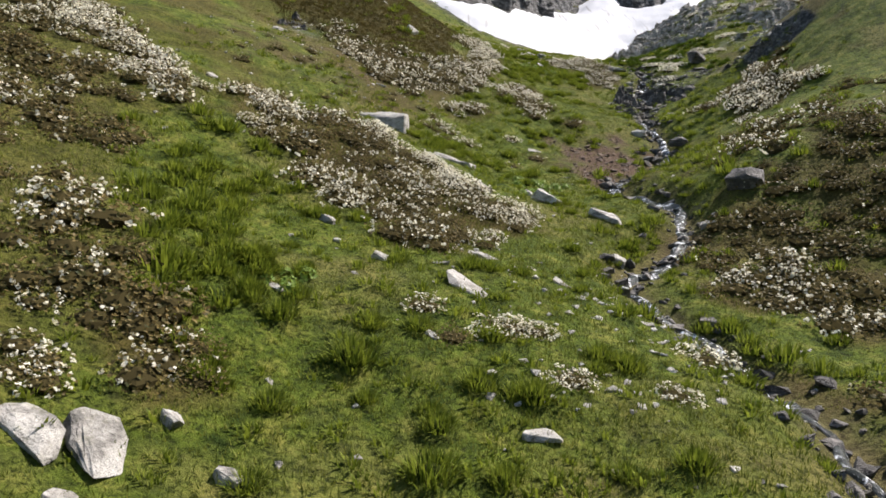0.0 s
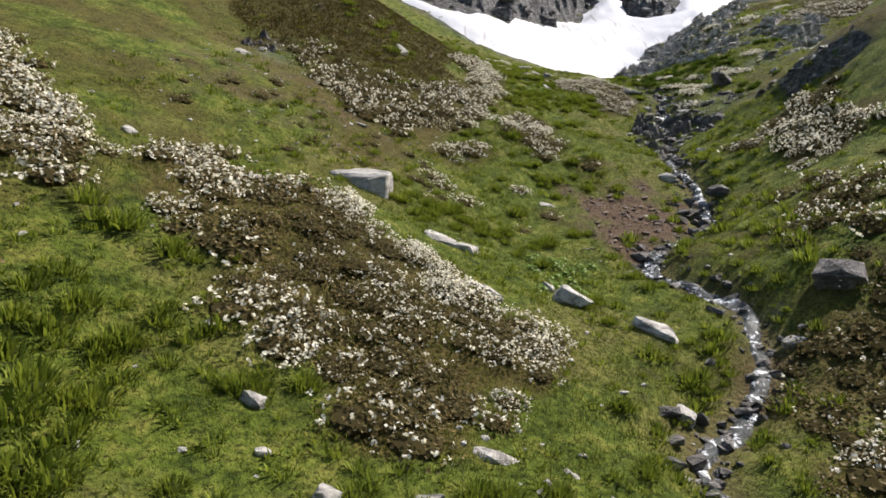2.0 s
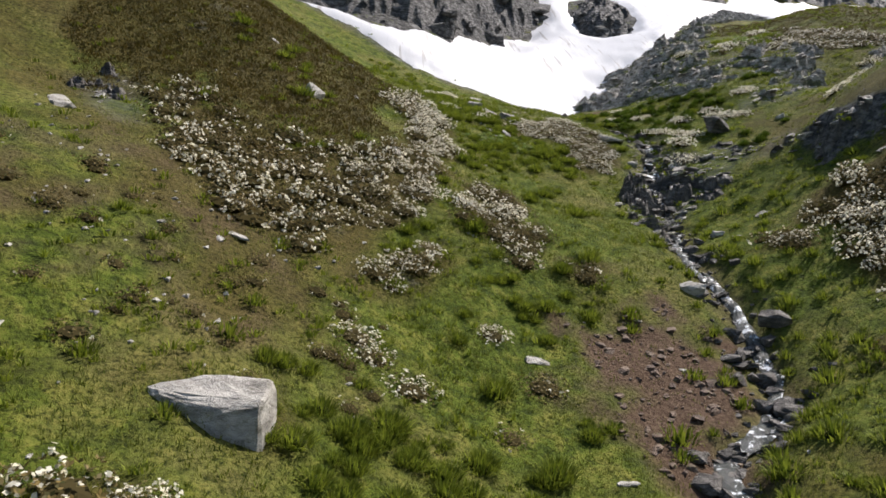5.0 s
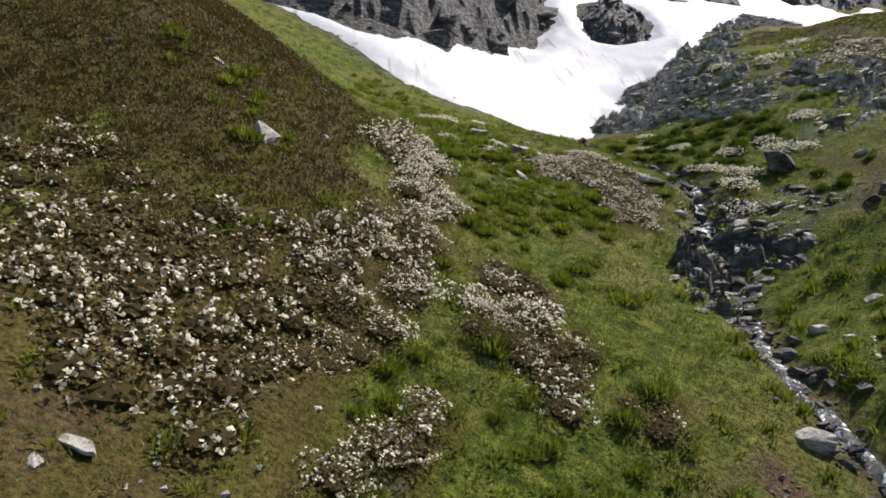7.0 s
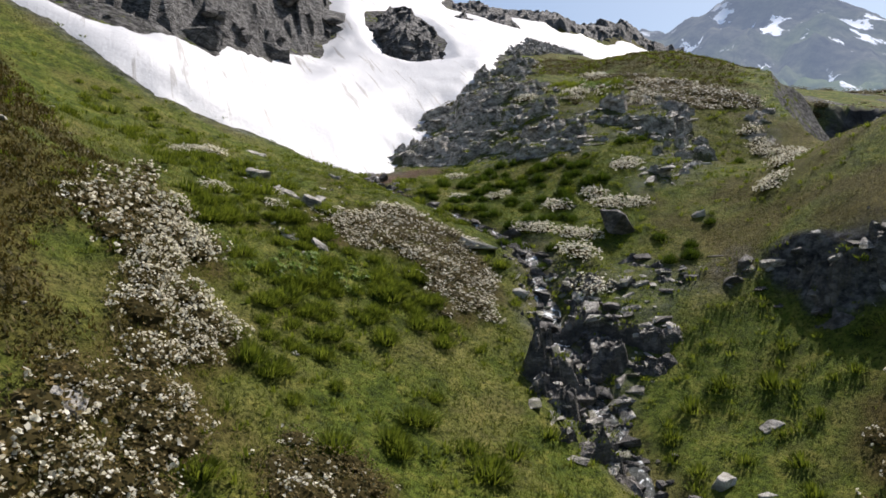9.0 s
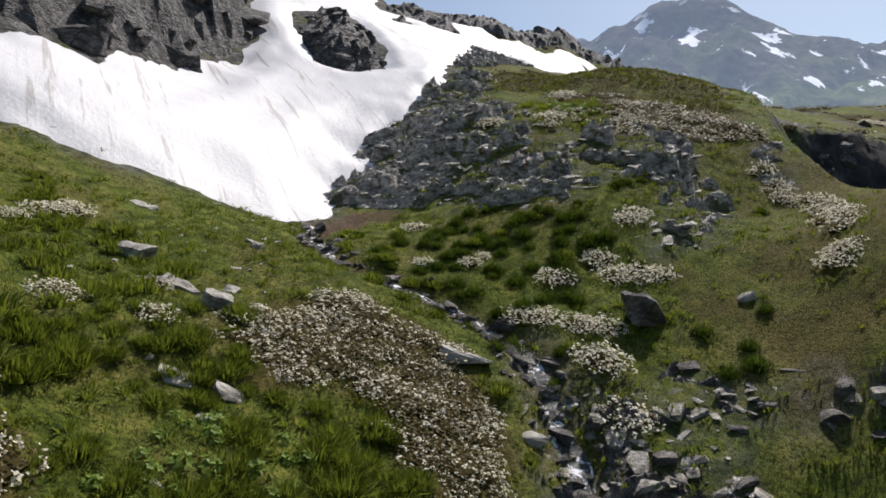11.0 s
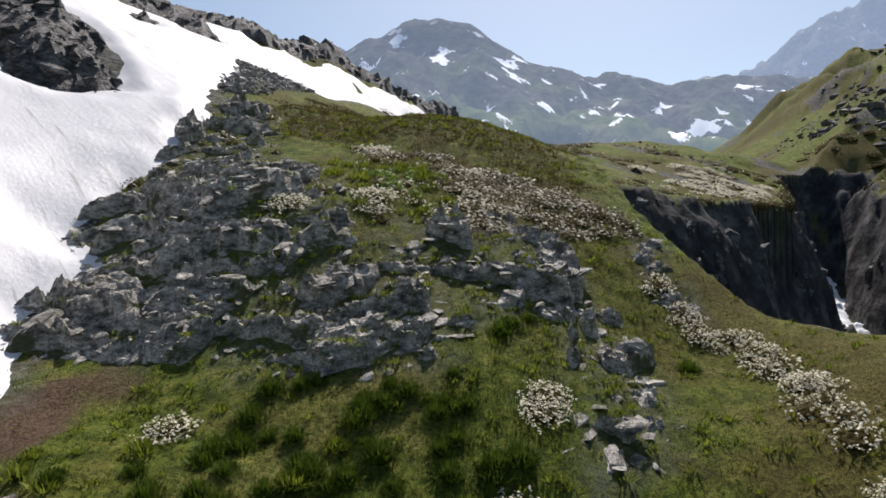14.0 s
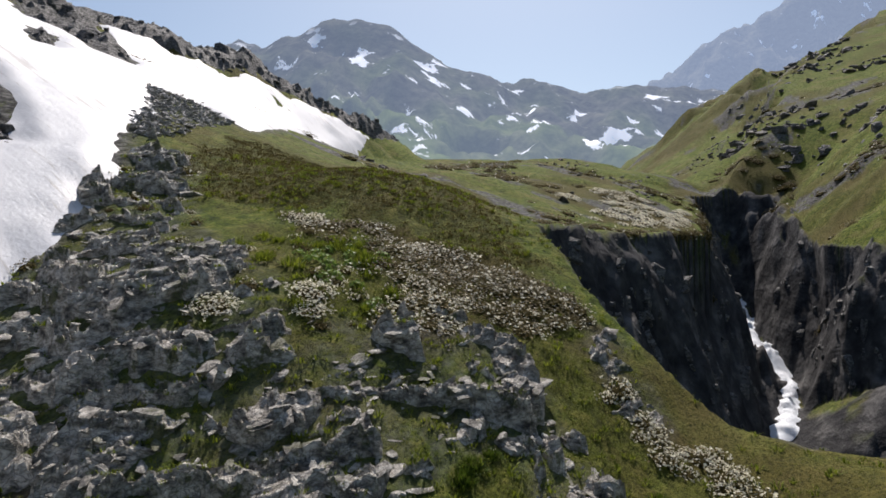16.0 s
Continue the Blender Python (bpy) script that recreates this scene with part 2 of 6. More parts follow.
def ground_material():
    m, t, b = blank("alpine_turf")
    p = place_of(t)
    zone = t.nodes.new("ShaderNodeAttribute")
    zone.attribute_name = "zone"
    split = t.nodes.new("ShaderNodeSeparateColor")
    t.links.new(zone.outputs["Color"], split.inputs["Color"])
    heath, earth, stone = split.outputs["Red"], split.outputs["Green"], split.outputs["Blue"]
    coarse, fine, tiny = noise_of(t, 0.22, 5, 0.62, p), noise_of(t, 1.7, 6, 0.7, p), noise_of(t, 9.0, 6, 0.75, p)
    # lowest turf stop and dark flecks put the shade between blades into the colour
    turf = ramp_of(t, fine, (0.34, (0.024, 0.042, 0.006)), (0.5, (0.10, 0.136, 0.016)), (0.66, (0.21, 0.21, 0.042)))
    dry = ramp_of(t, tiny, (0.3, (0.12, 0.11, 0.028)), (0.7, (0.26, 0.215, 0.08)))
    grass = mixed(t, calc(t, "MULTIPLY", band(t, coarse, 0.47, 0.68), 0.68), turf, dry)
    shade_flecks = mixed(t, band(t, tiny, 0.34, 0.55), (0.022, 0.03, 0.005), grass)
    brown = ramp_of(t, tiny, (0.3, (0.022, 0.019, 0.006)), (0.5, (0.075, 0.057, 0.017)), (0.7, (0.15, 0.115, 0.035)))
    col = mixed(t, heath, shade_flecks, brown)
    soil = ramp_of(t, tiny, (0.3, (0.04, 0.024, 0.015)), (0.52, (0.105, 0.068, 0.044)), (0.75, (0.22, 0.16, 0.112)))
    col = mixed(t, earth, col, soil)
    rockc, layers = rock_colour(t, p, (0.018, 0.018, 0.019), (0.07, 0.068, 0.066), (0.19, 0.185, 0.175))
    bare = zone.outputs["Alpha"]
    broad = noise_of(t, 0.3, 6, 0.6, p)
    plain = ramp_of(t, broad, (0.36, (0.022, 0.022, 0.024)), (0.52, (0.055, 0.054, 0.054)), (0.68, (0.14, 0.135, 0.13)))
    moss = mixed(t, band(t, noise_of(t, 0.9, 6, 0.65, p), 0.54, 0.64), rockc, shade_flecks)
    moss = mixed(t, bare, moss, plain)
    col = mixed(t, stone, col, moss)
    t.links.new(col, b.inputs["Base Color"])
    b.inputs["Roughness"].default_value = 0.92
    b.inputs["Specular IOR Level"].default_value = 0.1
    h = calc(t, "ADD", calc(t, "MULTIPLY", tiny, 0.6), fine)
    h = calc(t, "MULTIPLY", h, calc(t, "SUBTRACT", 1.0, calc(t, "MULTIPLY", bare, 0.7)))
    bumped(t, b, calc(t, "ADD", h, calc(t, "MULTIPLY", calc(t, "MULTIPLY", broad, bare), 6.0)), 0.9, 0.16)
    return m


def rock_material(name, dark, mid, pale, relief=0.05, mossy=0.0, moss_from=0.52, crack=1.7, split=0.5):
    m, t, b = blank(name)
    p = place_of(t)
    col, layers = rock_colour(t, p, dark, mid, pale)
    if mossy:
        col = mixed(t, calc(t, "MULTIPLY", band(t, noise_of(t, 0.9, 7, 0.68, p), moss_from, moss_from + 0.07), mossy), col, ramp_of(t, noise_of(t, 8, 5, 0.7, p), (0.35, (0.035, 0.048, 0.008)), (0.65, (0.12, 0.135, 0.025))))
    tint = node(t, "ShaderNodeObjectInfo").outputs["Random"]
    col = mixed(t, calc(t, "MULTIPLY", tint, 0.25), col, (0.16, 0.145, 0.125))
    beds = node(t, "ShaderNodeMapping")
    beds.inputs["Rotation"].default_value = (0.35, -0.25, 0.6)
    beds.inputs["Scale"].default_value = (1.0, 1.6, 4.5)
    wander = node(t, "ShaderNodeVectorMath", Scale=0.5)
    wander.operation = "SCALE"
    swirl = node(t, "ShaderNodeTexNoise", Scale=1.6, Detail=4.0)
    t.links.new(p, swirl.inputs["Vector"])
    t.links.new(swirl.outputs["Color"], wander.inputs[0])
    moved = node(t, "ShaderNodeVectorMath")
    t.links.new(p, moved.inputs[0])
    t.links.new(wander.outputs[0], moved.inputs[1])
    t.links.new(moved.outputs[0], beds.inputs["Vector"])
    joints = node(t, "ShaderNodeTexVoronoi", Scale=crack)
    joints.feature = "DISTANCE_TO_EDGE"
    t.links.new(beds.outputs["Vector"], joints.inputs["Vector"])
    open_joint = calc(t, "SUBTRACT", 1.0, band(t, joints.outputs["Distance"], 0.0, 0.09))
    col = mixed(t, calc(t, "MULTIPLY", open_joint, split), col, dark)
    layers = calc(t, "SUBTRACT", layers, calc(t, "MULTIPLY", open_joint, split))
    t.links.new(col, b.inputs["Base Color"])
    b.inputs["Roughness"].default_value = 0.78
    bumped(t, b, calc(t, "ADD", layers, noise_of(t, 14, 6, 0.7, p)), 1.0, relief)
    return m


def leafy(name, low, high, gloss=0.5, through_=0.3):
    """Thin leaves and blades: part of the sun shines through them."""
    m, t, b = blank(name)
    r = node(t, "ShaderNodeNewGeometry").outputs["Random Per Island"]
    broad = noise_of(t, 0.55, 4, 0.65, place_of(t))
    col = ramp_of(t, calc(t, "ADD", calc(t, "MULTIPLY", r, 0.6), calc(t, "MULTIPLY", broad, 0.5)), (0.25, low), (0.85, high))
    t.links.new(col, b.inputs["Base Color"])
    b.inputs["Roughness"].default_value = gloss
    b.inputs["Specular IOR Level"].default_value = 0.12
    tr = t.nodes.new("ShaderNodeBsdfTranslucent")
    t.links.new(col, tr.inputs["Color"])
    mix = t.nodes.new("ShaderNodeMixShader")
    mix.inputs[0].default_value = through_
    t.links.new(b.outputs[0], mix.inputs[1])
    t.links.new(tr.outputs[0], mix.inputs[2])
    t.links.new(mix.outputs[0], t.nodes["Material Output"].inputs["Surface"])
    return m


def snow_material():
    m, t, b = blank("old_snow")
    p = place_of(t)
    runnel = node(t, "ShaderNodeMapping")
    runnel.inputs["Rotation"].default_value = (0, 0, 0.12)
    runnel.inputs["Scale"].default_value = (1.3, 0.10, 0.10)
    t.links.new(p, runnel.inputs["Vector"])
    streaks = noise_of(t, 1.1, 6, 0.65, runnel.outputs["Vector"])
    dirt = band(t, streaks, 0.57, 0.64)
    speck = band(t, noise_of(t, 7, 5, 0.7, p), 0.62, 0.75)
    col = mixed(t, calc(t, "MULTIPLY", dirt, 0.7), (0.61, 0.615, 0.635), (0.30, 0.28, 0.26))
    col = mixed(t, calc(t, "MULTIPLY", speck, 0.35), col, (0.42, 0.38, 0.34))
    t.links.new(col, b.inputs["Base Color"])
    b.inputs["Roughness"].default_value = 0.6
    cups = noise_of(t, 4.5, 5, 0.65, p)
    bumped(t, b, calc(t, "ADD", cups, streaks), 0.45, 0.06)
    return m


def water_material(name, foam_from):
    m, t, b = blank(name)
    p = place_of(t)
    foam = band(t, noise_of(t, 3.4, 6, 0.7, p, 0.6), foam_from, foam_from + 0.1)
    col = mixed(t, foam, (0.045, 0.05, 0.045), (0.82, 0.85, 0.88))
    t.links.new(col, b.inputs["Base Color"])
    t.links.new(calc(t, "ADD", calc(t, "MULTIPLY", foam, 0.4), 0.22), b.inputs["Roughness"])
    b.inputs["IOR"].default_value = 1.33
    bumped(t, b, noise_of(t, 9, 5, 0.7, p), 0.7, 0.08)
    return m


def distance_material(name, haze_glow, snow_amount):
    """Far mountains: meadow, rock and snow patches, with haze painted on as a faint blue glow."""
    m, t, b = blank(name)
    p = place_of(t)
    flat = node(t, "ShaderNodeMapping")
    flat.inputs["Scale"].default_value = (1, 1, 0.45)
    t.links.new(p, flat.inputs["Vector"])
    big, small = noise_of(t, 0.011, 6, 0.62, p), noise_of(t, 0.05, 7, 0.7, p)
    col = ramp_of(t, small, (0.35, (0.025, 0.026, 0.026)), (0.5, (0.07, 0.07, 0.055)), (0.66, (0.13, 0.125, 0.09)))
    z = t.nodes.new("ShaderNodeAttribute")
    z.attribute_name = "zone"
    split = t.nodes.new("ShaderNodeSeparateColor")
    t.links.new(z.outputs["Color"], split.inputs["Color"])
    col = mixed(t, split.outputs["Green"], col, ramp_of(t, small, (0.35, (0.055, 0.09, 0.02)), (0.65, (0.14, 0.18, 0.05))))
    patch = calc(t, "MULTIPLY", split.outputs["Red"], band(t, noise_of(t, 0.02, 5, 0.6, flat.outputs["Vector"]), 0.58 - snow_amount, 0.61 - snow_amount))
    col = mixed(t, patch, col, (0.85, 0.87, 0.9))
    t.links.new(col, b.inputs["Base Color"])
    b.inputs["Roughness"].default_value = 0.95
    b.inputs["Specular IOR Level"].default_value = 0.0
    # no air lies between: the surface itself emits the blue of the haze
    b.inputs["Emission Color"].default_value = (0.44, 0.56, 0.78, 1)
    b.inputs["Emission Strength"].default_value = haze_glow
    return m


TURF = ground_material()
ROCK = rock_material("dark_schist", (0.05, 0.046, 0.042), (0.27, 0.25, 0.215), (0.66, 0.62, 0.55), 0.07, 0.6, split=0.3)
BEDROCK = rock_material("mossy_bedrock", (0.045, 0.039, 0.032), (0.42, 0.38, 0.32), (0.80, 0.75, 0.67), 0.08, 0.95, 0.55)
SOIL = rock_material("bare_earth", (0.05, 0.028, 0.018), (0.12, 0.072, 0.045), (0.22, 0.15, 0.10), 0.04)
CLIFF = rock_material("cliff_rock", (0.022, 0.021, 0.021), (0.10, 0.097, 0.094), (0.24, 0.233, 0.225), 0.14, crack=0.55, split=0.8)
STONE = rock_material("pale_stone", (0.12, 0.113, 0.098), (0.40, 0.375, 0.33), (0.60, 0.57, 0.51), 0.05, split=0.12)
SCREE = rock_material("scree_stone", (0.16, 0.155, 0.15), (0.34, 0.33, 0.315), (0.52, 0.51, 0.49))
# wet rock of the brook; also the dark colour of the knoll's shaded crag
WET_SHADE = rock_material("wet_shade_rock", (0.022, 0.020, 0.018), (0.07, 0.063, 0.056), (0.22, 0.20, 0.18))
SNOW = snow_material()
WATER = water_material("brook_water", 0.53)
FALLS = water_material("white_water", 0.30)
BLADE = leafy("grass_blade", (0.055, 0.082, 0.008), (0.20, 0.21, 0.036), 0.6, 0.35)
TUSSOCK = leafy("tussock_blade", (0.06, 0.09, 0.009), (0.26, 0.305, 0.034), 0.6, 0.38)
LEAF = leafy("shrub_leaf", (0.034, 0.042, 0.012), (0.22, 0.158, 0.058), 0.5, 0.25)
HEATHER = leafy("heath_leaf", (0.038, 0.036, 0.008), (0.15, 0.112, 0.026), 0.6, 0.2)
PETAL = leafy("cream_petal", (0.84, 0.79, 0.60), (0.93, 0.90, 0.78), 0.6, 0.42)
# dark brown filling of the shrubs, in place of the shade under their leaves
SHADE_DOME = blank("shrub_shade")[0]
SHADE_DOME.node_tree.nodes["Principled BSDF"].inputs["Base Color"].default_value = (0.045, 0.037, 0.016, 1)
SHADE_DOME.node_tree.nodes["Principled BSDF"].inputs["Roughness"].default_value = 0.9
SHADE_DOME.node_tree.nodes["Principled BSDF"].inputs["Specular IOR Level"].default_value = 0.0
RUSH = leafy("rush_blade", (0.028, 0.058, 0.006), (0.12, 0.17, 0.018), 0.6, 0.3)
# dark filling of the tussocks: the deep shade between blades as a colour
SHADE_CORE = blank("shade_core")[0]
SHADE_CORE.node_tree.nodes["Principled BSDF"].inputs["Base Color"].default_value = (0.028, 0.036, 0.008, 1)
SHADE_CORE.node_tree.nodes["Principled BSDF"].inputs["Roughness"].default_value = 0.95
SHADE_CORE.node_tree.nodes["Principled BSDF"].inputs["Specular IOR Level"].default_value = 0.0
DOCK = leafy("broad_leaf", (0.09, 0.16, 0.02), (0.24, 0.33, 0.07), 0.45, 0.3)


# ---- helpers for meshes ----
def mesh_of(name, verts, faces, mat, smooth=False, zone=None):
    verts, faces = np.asarray(verts, np.float32), np.asarray(faces, np.int32)
    me = bpy.data.meshes.new(name)
    k = faces.shape[1]
    me.vertices.add(len(verts))
    me.vertices.foreach_set("co", verts.ravel())
    me.loops.add(faces.size)
    me.loops.foreach_set("vertex_index", faces.ravel())
    me.polygons.add(len(faces))
    me.polygons.foreach_set("loop_start", np.arange(0, faces.size, k, dtype=np.int32))
    me.polygons.foreach_set("use_smooth", np.full(len(faces), smooth))
    if zone is not None:
        me.color_attributes.new("zone", "FLOAT_COLOR", "POINT").data.foreach_set("color", (zone if zone.shape[1] == 4 else np.concatenate([zone, np.ones((len(zone), 1))], 1)).astype(np.float32).ravel())
    me.materials.append(mat)
    me.update(calc_edges=True)
    return me


def part(name, data, parent, label=""):
    ob = new(name, data)
    ob.parent = parent
    return tagged(ob, label)


def grid_faces(ny, nx, keep=None):
    i = (np.arange(ny - 1)[:, None] * nx + np.arange(nx - 1))
    f = np.stack([i, i + 1, i + nx + 1, i + nx], -1).reshape(-1, 4)
    if keep is not None:
        k = keep.ravel()
        f = f[k[f].all(1)]
    return f


def used_only(verts, faces, *extra):
    ids, inv = np.unique(faces, return_inverse=True)
    return (verts[ids], inv.reshape(faces.shape), *(e[ids] for e in extra))


def slope_at(x, y, fn, e=0.35):
    gx, gy = (fn(x + e, y) - fn(x - e, y)) / (2 * e), (fn(x, y + e) - fn(x, y - e)) / (2 * e)
    n = np.stack([-gx, -gy, np.ones_like(gx)], -1)
    return n / np.linalg.norm(n, axis=-1, keepdims=True)


def stand(x, y, z, normal, spin, size, lean=0.7):
    """A pose that stands on the ground, leaning towards its normal."""
    up = (Vector(normal) * lean + Vector((0, 0, 1)) * (1 - lean)).normalized()
    q = Vector((0, 0, 1)).rotation_difference(up)
    return Matrix.LocRotScale((x, y, z), q @ Euler((0, 0, spin)).to_quaternion(), size if hasattr(size, "__len__") else (size, size, size))


# ---- patches of the plan ----
FLOWERING = {
    "slope": [(-7.8, 25.8), (-6.2, 26.6), (-4.2, 25.2), (-3.1, 26.0), (-1.2, 24.6), (0.3, 23.3), (1.4, 21.9), (2.7, 21.2), (2.5, 19.9), (1.1, 18.3), (0.1, 16.8), (-1.2, 16.0), (-1.4, 17.7), (-2.8, 18.6), (-3.8, 19.2), (-4.5, 20.5), (-5.8, 21.5), (-6.9, 23.1)],
    "left": [(-16.3, 25.7), (-14.5, 30.3), (-9.9, 24.8), (-8.2, 23.6), (-7.0, 20.3), (-8.0, 19.9), (-8.9, 19.2), (-6.8, 14.8), (-5.7, 12.6), (-5.0, 12.5), (-5.5, 11.5), (-5.0, 10.4), (-5.2, 9.7), (-5.0, 9.1), (-5.0, 8.5), (-5.6, 8.2), (-10, 12)],
    "foot": [(-5.0, 10.4), (-3.9, 10.5), (-3.6, 9.5), (-3.9, 9.0), (-4.6, 9.5)],
    "mound": [(-7.4, 41.7), (-5.7, 42.2), (-3.9, 40.0), (-1.9, 40.8), (-0.1, 41.6), (1.0, 43.5), (1.9, 46.1), (1.5, 51.4), (2.9, 53.8), (4.1, 49.7), (3.4, 43.9), (2.9, 42.7), (2.3, 41.5), (1.6, 40.2), (1.5, 38.5), (0.5, 36.9), (-0.5, 35.7), (-1.7, 35.3), (-2.6, 35.4), (-3.6, 35.4), (-4.3, 36.2), (-5.2, 37.0)],
    "drift": [(3.6, 42.1), (5.0, 43.9), (6.4, 43.5), (6.1, 41.5), (6.6, 40.6), (6.6, 39.7), (8.0, 39.4), (7.6, 38.6), (6.4, 38.5), (6.1, 39.1), (4.8, 39.0), (4.2, 39.8), (3.5, 40.7)],
    "dip": [(1.8, 38.2), (2.7, 38.6), (2.6, 37.5), (1.9, 36.8), (2.1, 36.4), (1.8, 35.8), (0.6, 35.3), (0.6, 36.2), (1.5, 37.1)],
    "cushion": [(8.2, 54.9), (10.2, 56.2), (11.7, 56.2), (12.7, 55.2), (13.6, 54.3), (13.8, 53.0), (13.5, 51.9), (12.4, 50.4), (10.7, 50.4), (11.0, 51.5), (11.1, 53.1), (9.6, 53.2), (8.1, 53.4)],
    "bank": [(17.2, 40.6), (17.9, 40.3), (19.1, 36.5), (17.9, 35.0), (17.4, 35.0), (16.3, 34.5), (15.6, 35.8), (15.4, 37.6), (16.5, 38.2)],
    "bank_end": [(13.1, 30.5), (14.2, 31.0), (14.7, 31.0), (12.4, 28.2), (12.0, 28.4)],
    "brookside": [(7.6, 21.1), (7.6, 19.6), (9.6, 19.1), (11.5, 18.0), (10.4, 15.2), (9.0, 15.5), (9.0, 17.4), (7.5, 16.9), (7.0, 18.2)],
    "lower": [(7.0, 13.8), (7.7, 12.9), (8.4, 12.4), (8.2, 11.3), (6.9, 12.0)],
    "hill": [(28.4, 64.4), (30.6, 66.0), (34.6, 67.7), (37.0, 66.0), (37.9, 63.9), (36.2, 61.1), (33.1, 62.2), (30.5, 63.1)],
    "hill_top": [(34.8, 71.0), (36.6, 69.4), (35.6, 67.2), (31.9, 65.6), (31.3, 66.4)],
    "ledge": [(33.5, 74.0), (34.8, 71.0), (33.1, 70.2), (32.4, 72.2)],
    "strip": [(33.4, 59.6), (33.9, 59.2), (33.1, 58.1), (33.2, 56.3), (31.4, 54.4), (30.2, 54.2), (30.4, 54.9), (32.0, 55.6), (32.2, 57.4), (32.2, 58.5)],
    "strip_end": [(29.5, 53.8), (29.8, 53.4), (29.0, 52.5), (27.4, 51.7), (26.9, 52.3), (28.0, 53.0)],
    "shade": [(17.8, 42.3), (19.5, 42.1), (20.3, 40.2), (17.5, 38.4), (16.5, 40.2)],
    "shade_low": [(15.5, 41.1), (16.3, 40.3), (15.4, 39.0), (14.5, 40.0)],
    "plateau": [(115, 88.2), (124.4, 86.7), (117.1, 81), (111, 78.5), (121, 78.5), (126, 76.5), (110, 73.2), (98, 73.6), (92.3, 76), (86.7, 78.5), (98, 81)],
    "plateau_end": [(93.8, 87.2), (100.2, 87.0), (96.1, 84.6), (89.1, 85.2)],
}
HEATH = {
    "mound_top": [(-12, 45.6), (-9, 60), (-5.2, 67), (-1.6, 60), (1.0, 52.9), (1.9, 46.1), (1.0, 43.5), (-0.1, 41.6), (-1.9, 40.8), (-3.9, 40.0), (-5.7, 42.2), (-9, 41.7)],
    "bank_top": [(7.7, 21.1), (8.7, 22.2), (10.3, 23.1), (12.1, 24.0), (13.7, 25.1), (17.1, 26.6), (13.5, 18.0), (9.6, 19.1), (7.7, 19.6)],
    "knoll": [(22.8, 48.6), (24.5, 45.1), (25, 41.9), (21.5, 40.3), (19.6, 42.2), (20.4, 44.7), (20.9, 47.4)],
    "hill_crown": [(32.3, 77.8), (37, 84), (45, 91), (53, 84), (46, 70), (39.4, 64.9), (35.8, 64.6), (33.3, 66.2), (36.3, 68.9), (35.3, 71.4), (33.8, 74.3)],
}
LUSH = {
    "low": [(-9.7, 19.7), (-6.4, 20.7), (-3.7, 18.9), (-2.7, 17.7), (-3.4, 11.5), (-3.0, 10.5), (-4.0, 9.9), (-4.3, 10.9), (-5.3, 11.5), (-7.1, 15.8)],
    "boulder": [(-1.5, 30.6), (0.8, 31.0), (3.4, 30.9), (4.5, 30.2), (2.1, 26.4), (-0.3, 26.0), (-1.4, 27.1)],
    "shoulder": [(-0.2, 66.1), (4.5, 65), (7.9, 56.5), (11.1, 53.2), (9.8, 43.8), (8.2, 43.1), (5.5, 45.6), (3.7, 45.5), (4.4, 50.4), (1.5, 54.8)],
    "hollow": [(0.5, 37.8), (1.7, 39.9), (3.0, 39.9), (4.2, 39.4), (5.8, 38.7), (7.7, 38.5), (6.4, 37.0), (2.4, 34.5), (0.5, 35.5)],
    "flank": [(3.8, 63.5), (5.9, 61.2), (7.0, 55.1), (7.7, 53.0), (11.1, 52.6), (10.6, 49.0), (4.1, 48.6)],
    "meadow": [(15.0, 64.2), (19.7, 64.8), (21.3, 62.3), (23.2, 59.1), (21.4, 57.1), (16.9, 53.8), (15.6, 54.6), (14.6, 56.5), (14.1, 60.2)],
    "hill_green": [(30.4, 73), (33, 71.5), (34, 68.5), (31.8, 66.3), (28.5, 64.4), (26.5, 65.8), (25.6, 68), (28.5, 72)],
    "by_brook": [(3.6, 24.6), (5.6, 26.2), (7.4, 24.4), (7.2, 22.4), (5.6, 20.6), (4.0, 21.4)],
    "brook": [(8.9, 31.9), (10.4, 32.0), (10.9, 29.7), (10.7, 26.2), (9.6, 24.4), (9.4, 25.4), (8.8, 27.4)],
}
